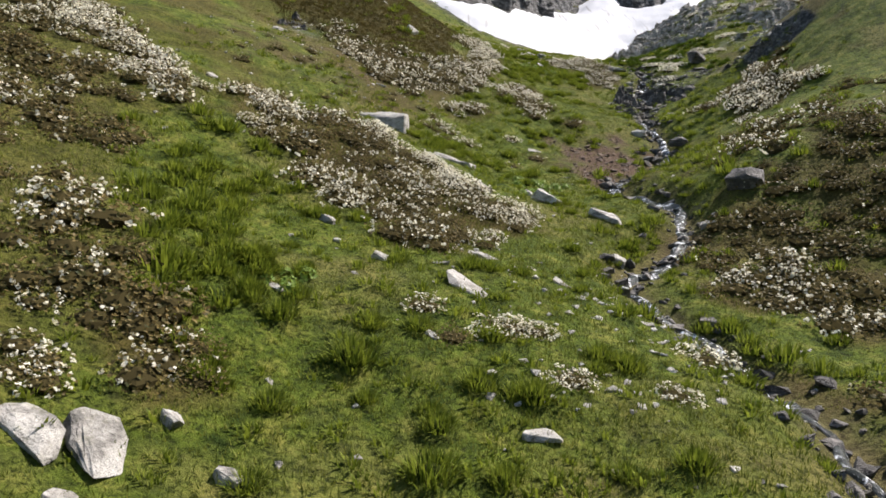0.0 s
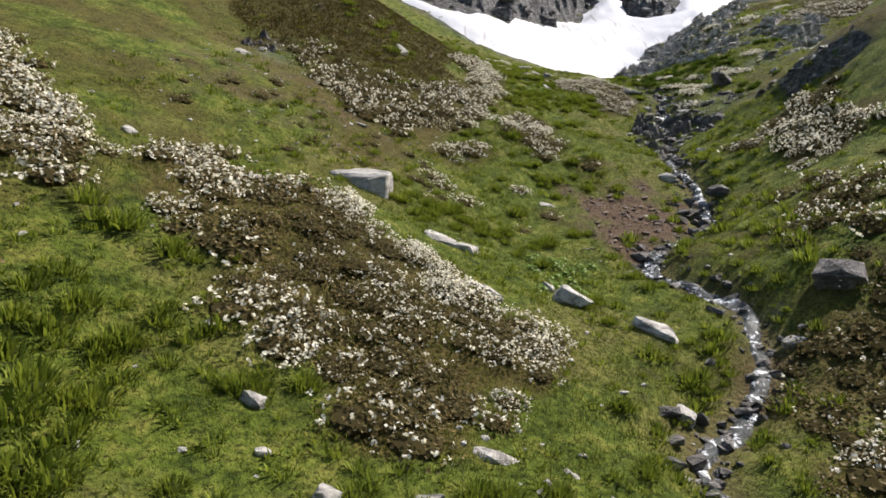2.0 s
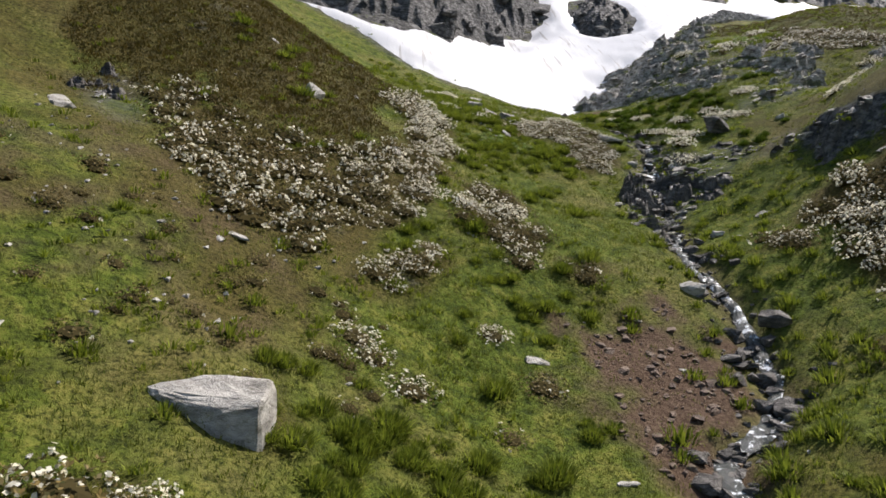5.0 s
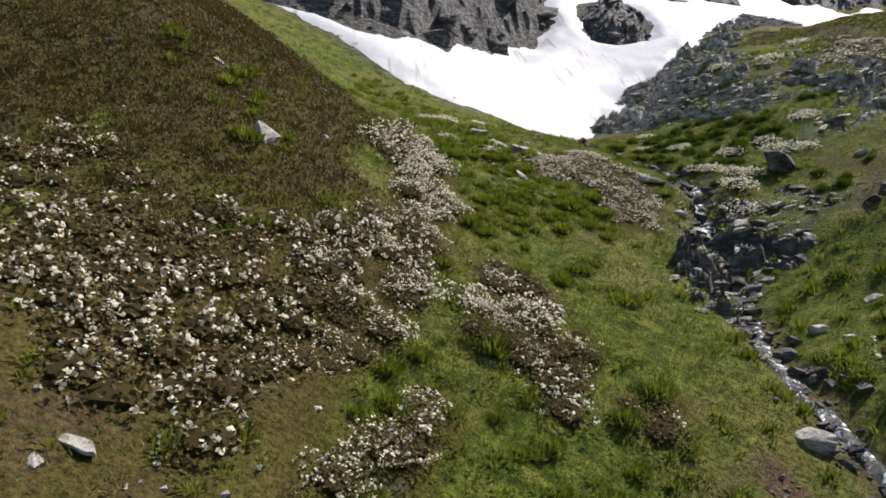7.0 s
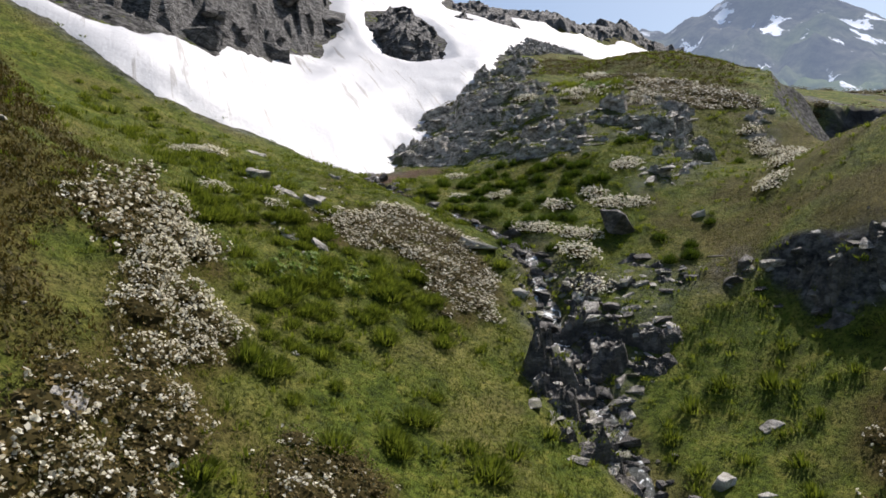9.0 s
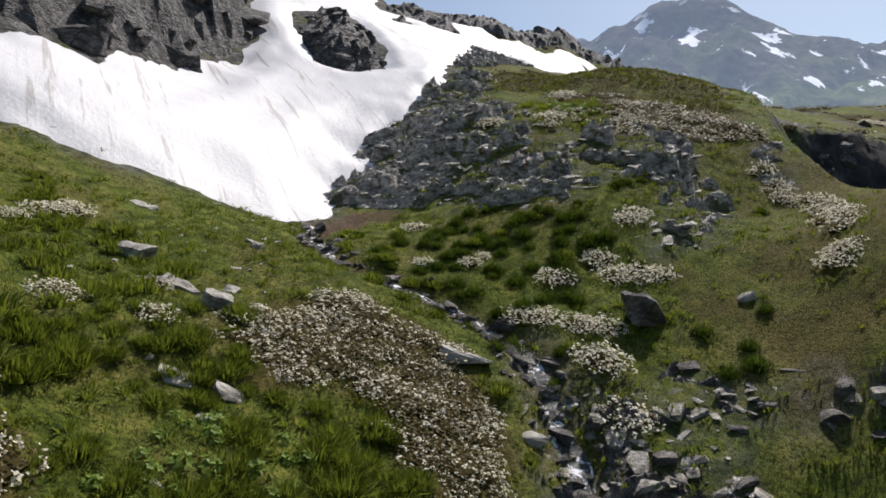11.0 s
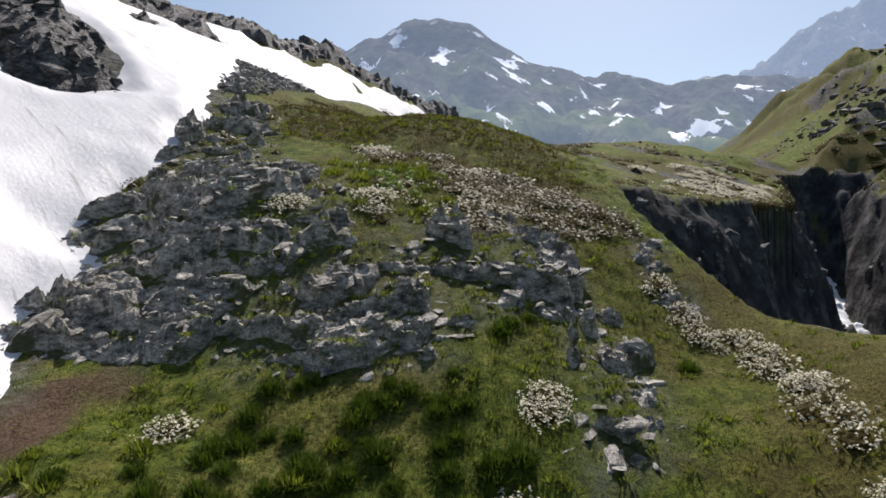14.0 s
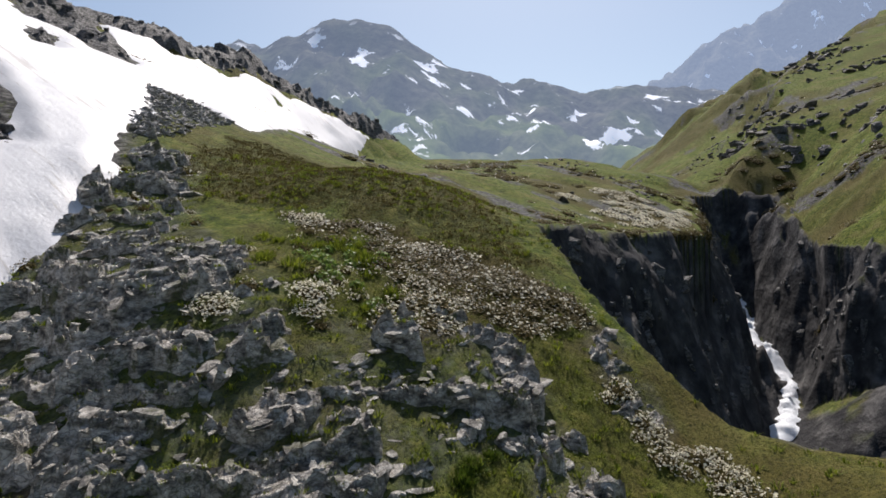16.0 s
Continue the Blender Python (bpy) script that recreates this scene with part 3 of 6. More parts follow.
ROCKY = {
    "hill_face": [(20.6, 76.2), (20.6, 73.0), (19.0, 72.0), (19.2, 70.0), (21.4, 68.0), (24.0, 66.4), (25.8, 65.4), (27.8, 68.5), (28.9, 71.8), (30.2, 76.0), (35.8, 83.4), (35.6, 86.6), (32.1, 84.4), (29.5, 81.2), (23.4, 77.5)],
    "hill_tier": [(17.0, 71.6), (17.0, 69.6), (19.4, 66.2), (19.9, 64.2), (21.2, 62.7), (23.1, 60.1), (24.6, 60.7), (26.7, 60.4), (28.6, 59.6), (31.7, 60.9), (30.8, 63.2), (28.5, 64.4), (27.2, 66.0), (25.6, 66.6), (24.1, 68.0), (21.8, 70.0), (19.6, 72.8)],
    "hill_band": [(27.7, 60.0), (29.9, 59.7), (29.1, 57.9), (27.4, 55.8), (24.1, 54.7), (22.1, 56.2), (25.2, 57.8)],
    "hill_rim": [(35.4, 61.0), (36.5, 60.4), (34.2, 58.0), (33.0, 57.4), (32.6, 58.4), (33.6, 59.6)],
    "knoll_crag": [(20.6, 48.0), (21.6, 47.8), (21.8, 45.0), (21.8, 42.4), (21.3, 41.2), (20.6, 43.2), (20.3, 45.8)],
    "brook_crag": [(14.9, 55.0), (14.0, 52.2), (13.0, 49.6), (12.3, 47.6), (11.4, 45.4), (12.4, 44.6), (14.2, 45.6), (15.6, 47.4), (18.6, 49.2), (20.4, 47.4), (21.4, 47.8), (21, 49.4), (19.4, 51.4), (17.6, 52.2), (16.8, 55.0)],
    "left_crag": [(-9.5, 41.5), (-7.8, 38.5), (-6.3, 38.6), (-7.6, 42.5)],
}
EARTH = {
    "slip": [(5.7, 36.2), (8.5, 38.4), (11.1, 36.5), (10.0, 32.7), (7.4, 30.1), (6.4, 32.2), (5.8, 33.5)],
    "melt": [(17.3, 69.8), (18.9, 67.9), (17.6, 66.0), (14.5, 65.0), (13.6, 67.4), (16.2, 68.6)],
}
STREAM = ((6.8, 3, 0), (6.5, 8, 0), (6.2, 9.7, 0), (6.3, 10.6, 0), (6.6, 11.5, 0), (6.6, 12.5, 0), (6.3, 13.2, 0), (6.1, 14.5, 0), (5.9, 15.9, 0), (5.4, 16.9, 0), (4.9, 18.2, 0), (5.2, 19.4, 0), (6.5, 20.7, 0), (7.9, 22.2, 0), (8.3, 23.5, 0), (8.3, 25.1, 0),
          (7.3, 27.6, 0), (7.1, 29.4, 0), (8.0, 31.2, 0), (9.6, 32.1, 0), (11.0, 34.0, 0), (11.8, 36.6, 0), (12.1, 39.7, 0), (12.5, 42.4, 0), (13.2, 44.8, 0), (13.9, 47.2, 0), (14.3, 49.4, 0), (15.2, 52.0, 0),
          (16.0, 54.3, 0), (15.2, 56.8, 0), (14.1, 58.4, 0), (13.3, 59.6, 0), (13.2, 62.5, 0), (14.5, 66.3, 0))
SNOWFIELD = [(-40, 95), (-12, 79), (-4.9, 72.3), (-1, 70), (3.7, 67.5), (7.2, 67.4), (11.3, 67.5), (13.4, 67.1), (15.5, 68), (17.9, 71.9), (20.7, 73.1), (21, 75.8), (23.8, 77.7), (26.6, 79.1), (30.6, 82), (34.2, 87),
             (39.7, 92.2), (47.0, 103), (49.9, 99.8), (49.6, 94.1), (65.8, 104.9), (100, 128), (136, 150), (128.6, 153), (108.8, 154.1), (89.3, 152), (80, 163), (40, 178), (-40, 150)]
CLIFF_EDGE = [(-30, 76), (-7, 72.0), (-2, 72.4), (1.5, 71.4), (3.8, 72.6), (7.2, 75.0), (12.5, 82.0), (13.6, 84.6), (16.4, 87.0), (20, 91.4), (20.4, 96), (22, 101), (23, 112), (30, 135), (-30, 135)]
ISLET = [(22.9, 88.0), (24.6, 86.2), (28.0, 86.4), (29.3, 89.5), (30.3, 94.0), (30.5, 97.5), (28.8, 100), (25.5, 97.5), (23.6, 94.2)]
SMALL_ISLET = [(39, 106), (41.2, 107), (46, 115), (44, 116)]
RIB = [(50.5, 110.5), (56, 118), (66, 140), (80, 163), (66, 172), (58, 145), (52, 122), (48.5, 112)]


def cover(x, y, patches, soft=0.5, ragged=0.7):
    """How far a place lies in one of the patches, 0 to 1, with a ragged edge."""
    best = np.full(np.shape(x), -1e9)
    for poly in patches.values():
        best = np.maximum(best, to_edge(x, y, poly))
    return ramp(best + ragged * rough(x, y, 1.4, 3, 21), -soft, soft)


def near_height(x, y):
    """The ground with its fine relief and the bed of the brook."""
    z = base_height(x, y)
    close = ramp(x, -40, -20) * (1 - ramp(x, 44, 60)) * (1 - ramp(y, 84, 110))
    d = to_line(x, y, STREAM)[0]
    z = z - 0.5 * np.exp(-(d / 0.8) ** 2) * ramp(y, 0, 4) * (1 - ramp(y, 64, 67)) * close
    z = z + close * (0.07 * rough(x, y, 1.1, 3, 31) + 0.10 * rough(x, y, 3.0, 2, 32) + 0.05 * np.abs(rough(x, y, 0.75, 2, 33)))
    return z


# ---- ground ----
XS = np.concatenate([-np.geomspace(600, 42, 18), np.arange(-40, -14, 0.8), np.arange(-14, 40, 0.24), np.arange(40, 60, 0.5), np.arange(60, 170, 0.65), np.arange(171, 330, 3.0), np.geomspace(332, 900, 24)])
YS = np.concatenate([-np.geomspace(260, 8, 14), np.arange(-6, 6, 1), np.arange(6, 78, 0.24), np.arange(78, 92, 0.5), np.arange(92, 126, 0.8), np.geomspace(127, 900, 60)])
GX, GY = np.meshgrid(XS, YS)
GZ = near_height(GX, GY)
steepness = np.hypot(np.gradient(GZ, axis=1) / np.gradient(XS)[None, :], np.gradient(GZ, axis=0) / np.gradient(YS)[:, None])
heath = np.maximum((0.8 - 0.3 * ramp(GX, 26, 32)) * cover(GX, GY, HEATH, 1.6, 2.2), 0.9 * cover(GX, GY, {k: p for k, p in FLOWERING.items() if k != "left"}))
heath = np.maximum(heath, 0.55 * cover(GX, GY, {"left": FLOWERING["left"]}))
heath = np.maximum(heath, ramp(GX, 52, 75) * ramp(rough(GX, GY, 12, 5, 55), -0.3, 0.8) * (0.8 - 0.2 * ramp(0.464 * GX - 0.887 * GY, 8, 30)))
heath = np.maximum(heath, 0.45 * ramp(GX, 22, 28) * (1 - ramp(GX, 56, 62)) * ramp(GY, 50, 56) * ramp(rough(GX, GY, 2.2, 4, 52), -0.4, 0.5))
slopes = {"dry": [(18.1, 68.6), (19.8, 65.3), (19.4, 63.5), (17.3, 64.1), (15.4, 63.3), (16.2, 65.8)], "left": [(-18, 26), (-8.5, 26), (-3, 29), (0, 33), (1, 38), (-4, 40), (-8, 44), (-20, 50)], "hill_low": [(22, 54.2), (24.8, 55.4), (29.5, 57), (33.5, 60.5), (37, 63), (38, 48), (27, 46), (21, 48.2), (19.9, 50.2)], "right": [(7.9, 28.6), (9.7, 29.4), (10.9, 29.7), (12.2, 28.0), (10.0, 25.2), (8.4, 25.8)]}
heath = np.maximum(heath, 0.75 * cover(GX, GY, slopes, 1.5, 2.0) * ramp(rough(GX, GY, 2.5, 4, 56), -1.0, 0.4))
stone = np.maximum(0.35 * cover(GX, GY, ROCKY), ramp(steepness + 0.25 * rough(GX, GY, 3, 3, 8), 1.05, 1.35))
high = ramp(to_edge(GX, GY, SNOWFIELD), -1.5, 0.5) * ramp(GY, 64, 68) + ramp(GY - 0.35 * GX, 84, 100)
stone = np.maximum(stone, np.clip(high, 0, 1) * ramp(GY - 0.62 * GX, 20, 40))
depth = to_edge(GX, GY, CHASM) + 0.9 * rough(GX, GY, 4, 3, 58)
walls = ramp(depth, 0.9, 2.4) * ramp(GX, 56, 66)
# the sunny side of the gorge carries some turf
sunny = ramp(to_line(GX, GY, NEAR_RIM)[0] - to_line(GX, GY, FAR_RIM)[0], -2, 4)
sunny = sunny * (1 - ramp(steepness - 1.2 * ramp(GX, 134, 140), 1.3, 1.9))
walls = walls * (1 - 0.85 * sunny * ramp(rough(GX, GY, 6, 4, 59), 0.0, 0.35))
cliffs = ramp(steepness, 1.3, 1.8) * ramp(depth, -1.5, -0.5) * ramp(GX, 56, 66)
walls = np.maximum(walls, cliffs)
outside = (depth < 0.9) & (GX > 60)
stone = np.where(outside, ramp(rough(GX, GY, 9, 5, 57) + 0.35 * ramp(steepness, 0.8, 1.5), 0.5, 0.75), stone)
stone = np.maximum(stone, walls)
brook = np.exp(-(to_line(GX, GY, STREAM)[0] / 0.7) ** 2)
earth = np.maximum(cover(GX, GY, EARTH, 0.7, 1.3), 0.6 * brook)
scar = {"scar": [(-10, 32), (-5, 29.6), (-1.5, 31.5), (-2.4, 34.2), (-5, 35.2), (-9, 37)]}
earth = np.maximum(earth, 0.55 * cover(GX, GY, scar, 1.2, 1.8) * ramp(rough(GX, GY, 0.9, 4, 64), -0.7, 0.5))
ground = new("ground", mesh_of("ground", np.stack([GX, GY, GZ], -1).reshape(-1, 3), grid_faces(len(YS), len(XS)), TURF, True,
                               np.stack([heath, earth, stone, np.clip(walls * 1.2, 0, 1)], -1).reshape(-1, 4)))
wall_z, wall_k = GZ, walls * ramp(steepness, 1.0, 1.6)
tagged(ground, "steep alpine hillside of short green turf and bare rock", "ground", kind="structure")


# ---- snow ----
def snow_edge(x, y):
    e = to_edge(x, y, SNOWFIELD)
    for hole in (CLIFF_EDGE, ISLET, SMALL_ISLET, RIB):
        e = np.minimum(e, -to_edge(x, y, hole))
    return e + 0.35 * rough(x, y, 2.2, 3, 61)


def snow_level(x, y):
    """The snow fills the hollows: a softened landform."""
    fill = sum(base_height(x + 9.0 * math.cos(a) * r, y + 9.0 * math.sin(a) * r) for r in (0.35, 0.7, 1.0) for a in (0, 1.05, 2.09, 3.14, 4.19, 5.24)) / 18
    return fill


sx, sy = np.concatenate([np.arange(-40, 0, 1.0), np.arange(0, 40, 0.4), np.arange(40, 138, 1.0)]), np.concatenate([np.arange(66, 95, 0.4), np.arange(95, 180, 1.0)])
X, Y = np.meshgrid(sx, sy)
E = snow_edge(X, Y)
fill = snow_level(X, Y)
within = ramp(np.minimum(to_edge(X, Y, SNOWFIELD), -to_edge(X, Y, CLIFF_EDGE)), 0.5, 4.0)
Z = near_height(X, Y) * (1 - within) + np.maximum(fill, base_height(X, Y) - 0.35) * within + 0.5 * ramp(E, -0.1, 1.5) - 0.7 * ramp(-E, 0, 1.2) + 0.05 * rough(X, Y, 1.6, 3, 62)
v, f = used_only(np.stack([X, Y, Z], -1).reshape(-1, 3), grid_faces(len(sy), len(sx), E > -1.3))
tagged(new("snowfield", mesh_of("snowfield", v, f, SNOW, True)), "old white snowfield streaked with dirt", "snow", kind="structure")


# ---- crags that stand out of the snow ----
CRAGS = []


def crag(name, poly, step, rise, steep, seed, label, bold=1.0, level=base_height):
    px, py = [a for a, _ in poly], [b for _, b in poly]
    xs, ys = np.arange(min(px) - 1, max(px) + 1, step), np.arange(min(py) - 1, max(py) + 1, step)
    X, Y = np.meshgrid(xs, ys)
    E = to_edge(X, Y, poly) + 0.5 * rough(X, Y, 3, 3, seed)
    wx, wy = X + 0.7 * rough(X, Y, 2.5, 2, seed + 1), Y + 0.7 * rough(X, Y, 2.5, 2, seed + 2)
    block = bold * (facets(wx, wy, 3.4, 2.2, seed + 3, 0, 0.25, 0.3, 0.9) + facets(wx, wy, 1.1, 0.8, seed + 9, 0, 0.1, 0.35, 0.22) + 0.15 * rough(X, Y, 0.7, 2, seed + 6))
    Z = level(X, Y) - 0.5 + np.minimum(np.maximum(E, -0.5) * steep, rise + 1.2 * rough(X, Y, 7, 3, seed + 9)) + ramp(E, 0, 1.5) * block
    gen = np.random.default_rng(seed)
    jx, jy = gen.uniform(-0.35, 0.35, (2, *X.shape)) * step
    f = grid_faces(len(ys), len(xs), E > -0.5)
    f = np.concatenate([f[:, (0, 1, 2)], f[:, (0, 2, 3)]])
    v, f = used_only(np.stack([X + jx, Y + jy, Z], -1).reshape(-1, 3), f)
    CRAGS.append((X, Y, Z, E))
    ob = new(name, mesh_of(name, v, f, CLIFF))
    return tagged(ob, label, "rock", kind="structure")


cliff = crag("cliff", CLIFF_EDGE, 0.36, 9.0, 1.5, 71, "grey blocky cliff above the snowfield", 1.6)
islet = crag("crag", ISLET, 0.26, 2.3, 1.0, 72, "dark rock island in the snow", 0.45, lambda x, y: np.maximum(snow_level(x, y), base_height(x, y)))
small_islet = crag("crag", SMALL_ISLET, 0.5, 1.0, 0.9, 73, "small dark rock in the snow")
RIDGE_ROCK = [(84, 156), (89, 153), (109, 155), (128, 153.5), (138, 149.5), (152, 149), (143, 158), (118, 168), (95, 176), (78, 178)]
ridge_rock = crag("crag", RIDGE_ROCK, 1.0, 1.5, 0.6, 75, "dark rocky ridge above the snow", 0.8)
rib = crag("crag", RIB, 0.8, 2.0, 0.8, 74, "dark rock rib between snow patches")


# ---- far mountains, as seen over the valley ----
def skyline(name, marks, dist, depth, foot, seed, mat, label, green):
    """A range round the valley's head. marks: tangent of the bearing from the last view's axis, and of the height."""
    axis = radians(57.8)
    b = np.linspace(-0.62, 0.95, 330)
    X0 = np.arctan(b) + axis
    crest = np.interp(b, [a for a, _ in marks], [h for _, h in marks]) * dist / np.cos(X0 - axis) * np.cos(X0 - axis) + 39
    u = np.linspace(0, 1.25, 48)
    B, U = np.meshgrid(X0, u)
    R = dist - depth * (1 - U)
    px, py = 11 + R * np.sin(B) / np.cos(B - axis), 51 + R * np.cos(B) / np.cos(B - axis)
    rise = np.where(U < 1, 0.35 * U + 0.65 * U ** 1.7, 1 - 1.6 * (U - 1))
    gully = np.abs(rough(px, py, 160, 5, seed))
    H = foot + (crest[None, :] - foot) * rise - (crest[None, :] - foot) * 0.22 * gully * np.sin(np.pi * np.clip(U, 0, 1)) + dist * 0.006 * rough(px, py, 40, 4, seed + 7) * ramp(U, 0, 0.3)
    snowy = ramp(U, 0.25, 0.45) * (1 - ramp(U, 0.93, 0.99))
    meadow = np.clip(1.15 - 1.5 * U + 0.4 * rough(px, py, 90, 3, seed + 2) + green, 0, 1)
    zone = np.stack([snowy, meadow, 0 * meadow], -1).reshape(-1, 3)
    me = mesh_of(name, np.stack([px, py, H], -1).reshape(-1, 3), grid_faces(len(u), len(b)), mat, True, zone)
    return tagged(new(name, me), label, "mountain", kind="structure")


RANGE = distance_material("range_haze_glow", 0.31, 0.0)
FAR_PEAK = distance_material("peak_haze_glow", 0.55, -0.05)
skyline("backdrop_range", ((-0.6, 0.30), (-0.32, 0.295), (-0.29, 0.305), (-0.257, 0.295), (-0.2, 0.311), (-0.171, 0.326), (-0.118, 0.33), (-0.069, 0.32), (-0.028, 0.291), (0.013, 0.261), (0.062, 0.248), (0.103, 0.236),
                           (0.152, 0.238), (0.2, 0.22), (0.25, 0.223), (0.283, 0.23), (0.34, 0.223), (0.5, 0.22), (0.95, 0.2)), 1300, 900, 50, 81, RANGE, "rocky mountains with snow patches and painted haze", 0.2)
skyline("backdrop_peak", ((-0.6, 0.1), (0.26, 0.18), (0.3, 0.226), (0.34, 0.25), (0.381, 0.283), (0.406, 0.303), (0.446, 0.316), (0.496, 0.348), (0.545, 0.377), (0.64, 0.41), (0.95, 0.36)), 2600, 900, 200, 91, FAR_PEAK, "far mountain with painted blue haze", -0.6)


# ---- the brook, its stones and the gorge's waterfall ----
def smooth_line(points, step):
    p = np.array([q[:2] for q in points], float)
    for _ in range(2):
        q = np.empty((2 * len(p) - 2, 2))
        q[0::2], q[1::2] = 0.75 * p[:-1] + 0.25 * p[1:], 0.25 * p[:-1] + 0.75 * p[1:]
        p = np.concatenate([p[:1], q, p[-1:]])
    s = np.concatenate([[0], np.cumsum(np.hypot(*np.diff(p, axis=0).T))])
    u = np.arange(0, s[-1], step)
    return np.stack([np.interp(u, s, p[:, 0]), np.interp(u, s, p[:, 1])], -1), u


def ribbon(name, line, step, width, height_fn, lift, mat, seed, across=9):
    c, u = smooth_line(line, step)
    d = np.gradient(c, axis=0)
    d /= np.linalg.norm(d, axis=1, keepdims=True)
    side = np.stack([d[:, 1], -d[:, 0]], -1)
    w = width * (0.55 + 0.45 * ramp(c[:, 1], 14, 28)) * (0.65 + 0.6 * np.abs(rough(u, u * 0 + 3, 2.6, 3, seed)))
    k = np.linspace(-1, 1, across)
    wander = 0.25 * rough(u, u * 0 + 9, 1.8, 2, seed + 1)
    P = c[:, None, :] + side[:, None, :] * ((k[None, :] * 0.5 * w[:, None] + wander[:, None])[..., None])
    low = height_fn(c[:, 0], c[:, 1])
    z = np.minimum(height_fn(P[..., 0], P[..., 1]), low[:, None] + 0.1) + lift * (1 - 0.75 * k ** 2)[None, :] + 0.06 * rough(P[..., 0], P[..., 1], 0.35, 2, seed + 2)
    v = np.concatenate([P, z[..., None]], -1).reshape(-1, 3)
    return mesh_of(name, v, grid_faces(len(c), across), mat, True)


tagged(new("water", ribbon("water", STREAM, 0.12, 0.55, near_height, 0.10, WATER, 101)), "narrow foaming mountain brook over dark stones", "water", kind="structure")
tagged(new("waterfall", ribbon("waterfall", tuple((p, q, 0) for p, q, _ in GORGE[1:10]), 0.25, 3.0, base_height, 0.5, FALLS, 102, 13)), "white waterfall tumbling through a dark gorge", "water", kind="structure")


# ---- rocks ----
def rock_mesh(name, seed, dims, mat, points=22, cuts=2, rough_by=0.05):
    """An angular block: the hull of points on a box, split up and chipped."""
    rng = random.Random(seed)
    bm = bmesh.new()
    for _ in range(points):
        p = Vector([rng.uniform(-1, 1) for _ in range(3)])
        p /= max(abs(c) for c in p) ** 0.85
        bm.verts.new((p.x * dims[0] / 2, p.y * dims[1] / 2, p.z * dims[2] / 2))
    hull = bmesh.ops.convex_hull(bm, input=bm.verts)
    bmesh.ops.delete(bm, geom=list({g for g in hull["geom_interior"] + hull["geom_unused"] if isinstance(g, bmesh.types.BMVert)}), context="VERTS")
    bmesh.ops.subdivide_edges(bm, edges=bm.edges[:], cuts=cuts, use_grid_fill=True)
    size = max(dims)
    for v in bm.verts:
        n = noise.noise_vector(v.co * (3.2 / size) + Vector((seed * 3.1, 0, 0)))
        m = noise.noise_vector(v.co * (9.0 / size) + Vector((0, seed * 1.7, 0)))
        v.co += (n * rough_by + m * rough_by * 0.4) * size
    bmesh.ops.triangulate(bm, faces=bm.faces[:])
    me = bpy.data.meshes.new(name)
    bm.to_mesh(me)
    bm.free()
    me.materials.append(mat)
    return me


def layered_rock(name, seed, dims, mat, layers, chip=0.02):
    """Broken bedding: thin angular plates on one another, each set back or shifted a little."""
    rng = random.Random(seed)
    V, F, n = [], [], 0
    thick = dims[2] / layers
    for k in range(layers):
        me = rock_mesh("plate", seed * 7 + k, (dims[0] * rng.uniform(0.72, 1.0), dims[1] * rng.uniform(0.7, 1.0), thick * rng.uniform(0.95, 1.35)), mat, 18, 1, chip)
        v, f = np.empty(len(me.vertices) * 3, np.float32), np.empty(len(me.polygons) * 3, np.int32)
        me.vertices.foreach_get("co", v)
        me.polygons.foreach_get("vertices", f)
        bpy.data.meshes.remove(me)
        V.append(v.reshape(-1, 3) + np.array([rng.gauss(0, 0.06) * dims[0], rng.gauss(0, 0.08) * dims[1], (k + 0.5) * thick - dims[2] / 2]))
        F.append(f.reshape(-1, 3) + n)
        n += len(V[-1])
    return mesh_of(name, np.concatenate(V), np.concatenate(F), mat)


def spread(k, low, high):
    return random.Random(k).uniform(low, high)


SLABS = [layered_rock("slab", k, (1.0, spread(k, 0.5, 0.8), spread(k + 50, 0.16, 0.34)), ROCK, 1 + k % 3) for k in range(12)]
BLOCKS = [layered_rock("block", 20 + k, (1.0, spread(k, 0.65, 0.95), spread(k + 9, 0.5, 0.75)), ROCK, 2 + k % 3) for k in range(8)]
CHIPS = [rock_mesh("chip", 30 + k, (1.0, spread(k, 0.5, 0.85), spread(k + 4, 0.2, 0.5)), ROCK, 12, 0, 0.03) for k in range(8)]
PALE_SLABS = [rock_mesh("flat_stone", 40 + k, (1.0, spread(k, 0.55, 0.85), spread(k + 5, 0.17, 0.28)), STONE, 17, 2, 0.04) for k in range(8)]
PALE_BLOCKS = [rock_mesh("stone", 60 + k, (1.0, spread(k, 0.65, 0.9), spread(k + 7, 0.5, 0.72)), STONE, 26, 2, 0.06) for k in range(6)]
WET_SHADE_SLABS = [layered_rock("slab", 100 + k, (1.0, spread(k, 0.5, 0.8), spread(k + 50, 0.2, 0.4)), WET_SHADE, 1 + k % 3) for k in range(8)]
WET_SHADE_BLOCKS = [rock_mesh("wet_shade_stone", 80 + k, (1.0, spread(k, 0.55, 0.9), spread(k + 3, 0.4, 0.6)), WET_SHADE, 14, 1) for k in range(8)]


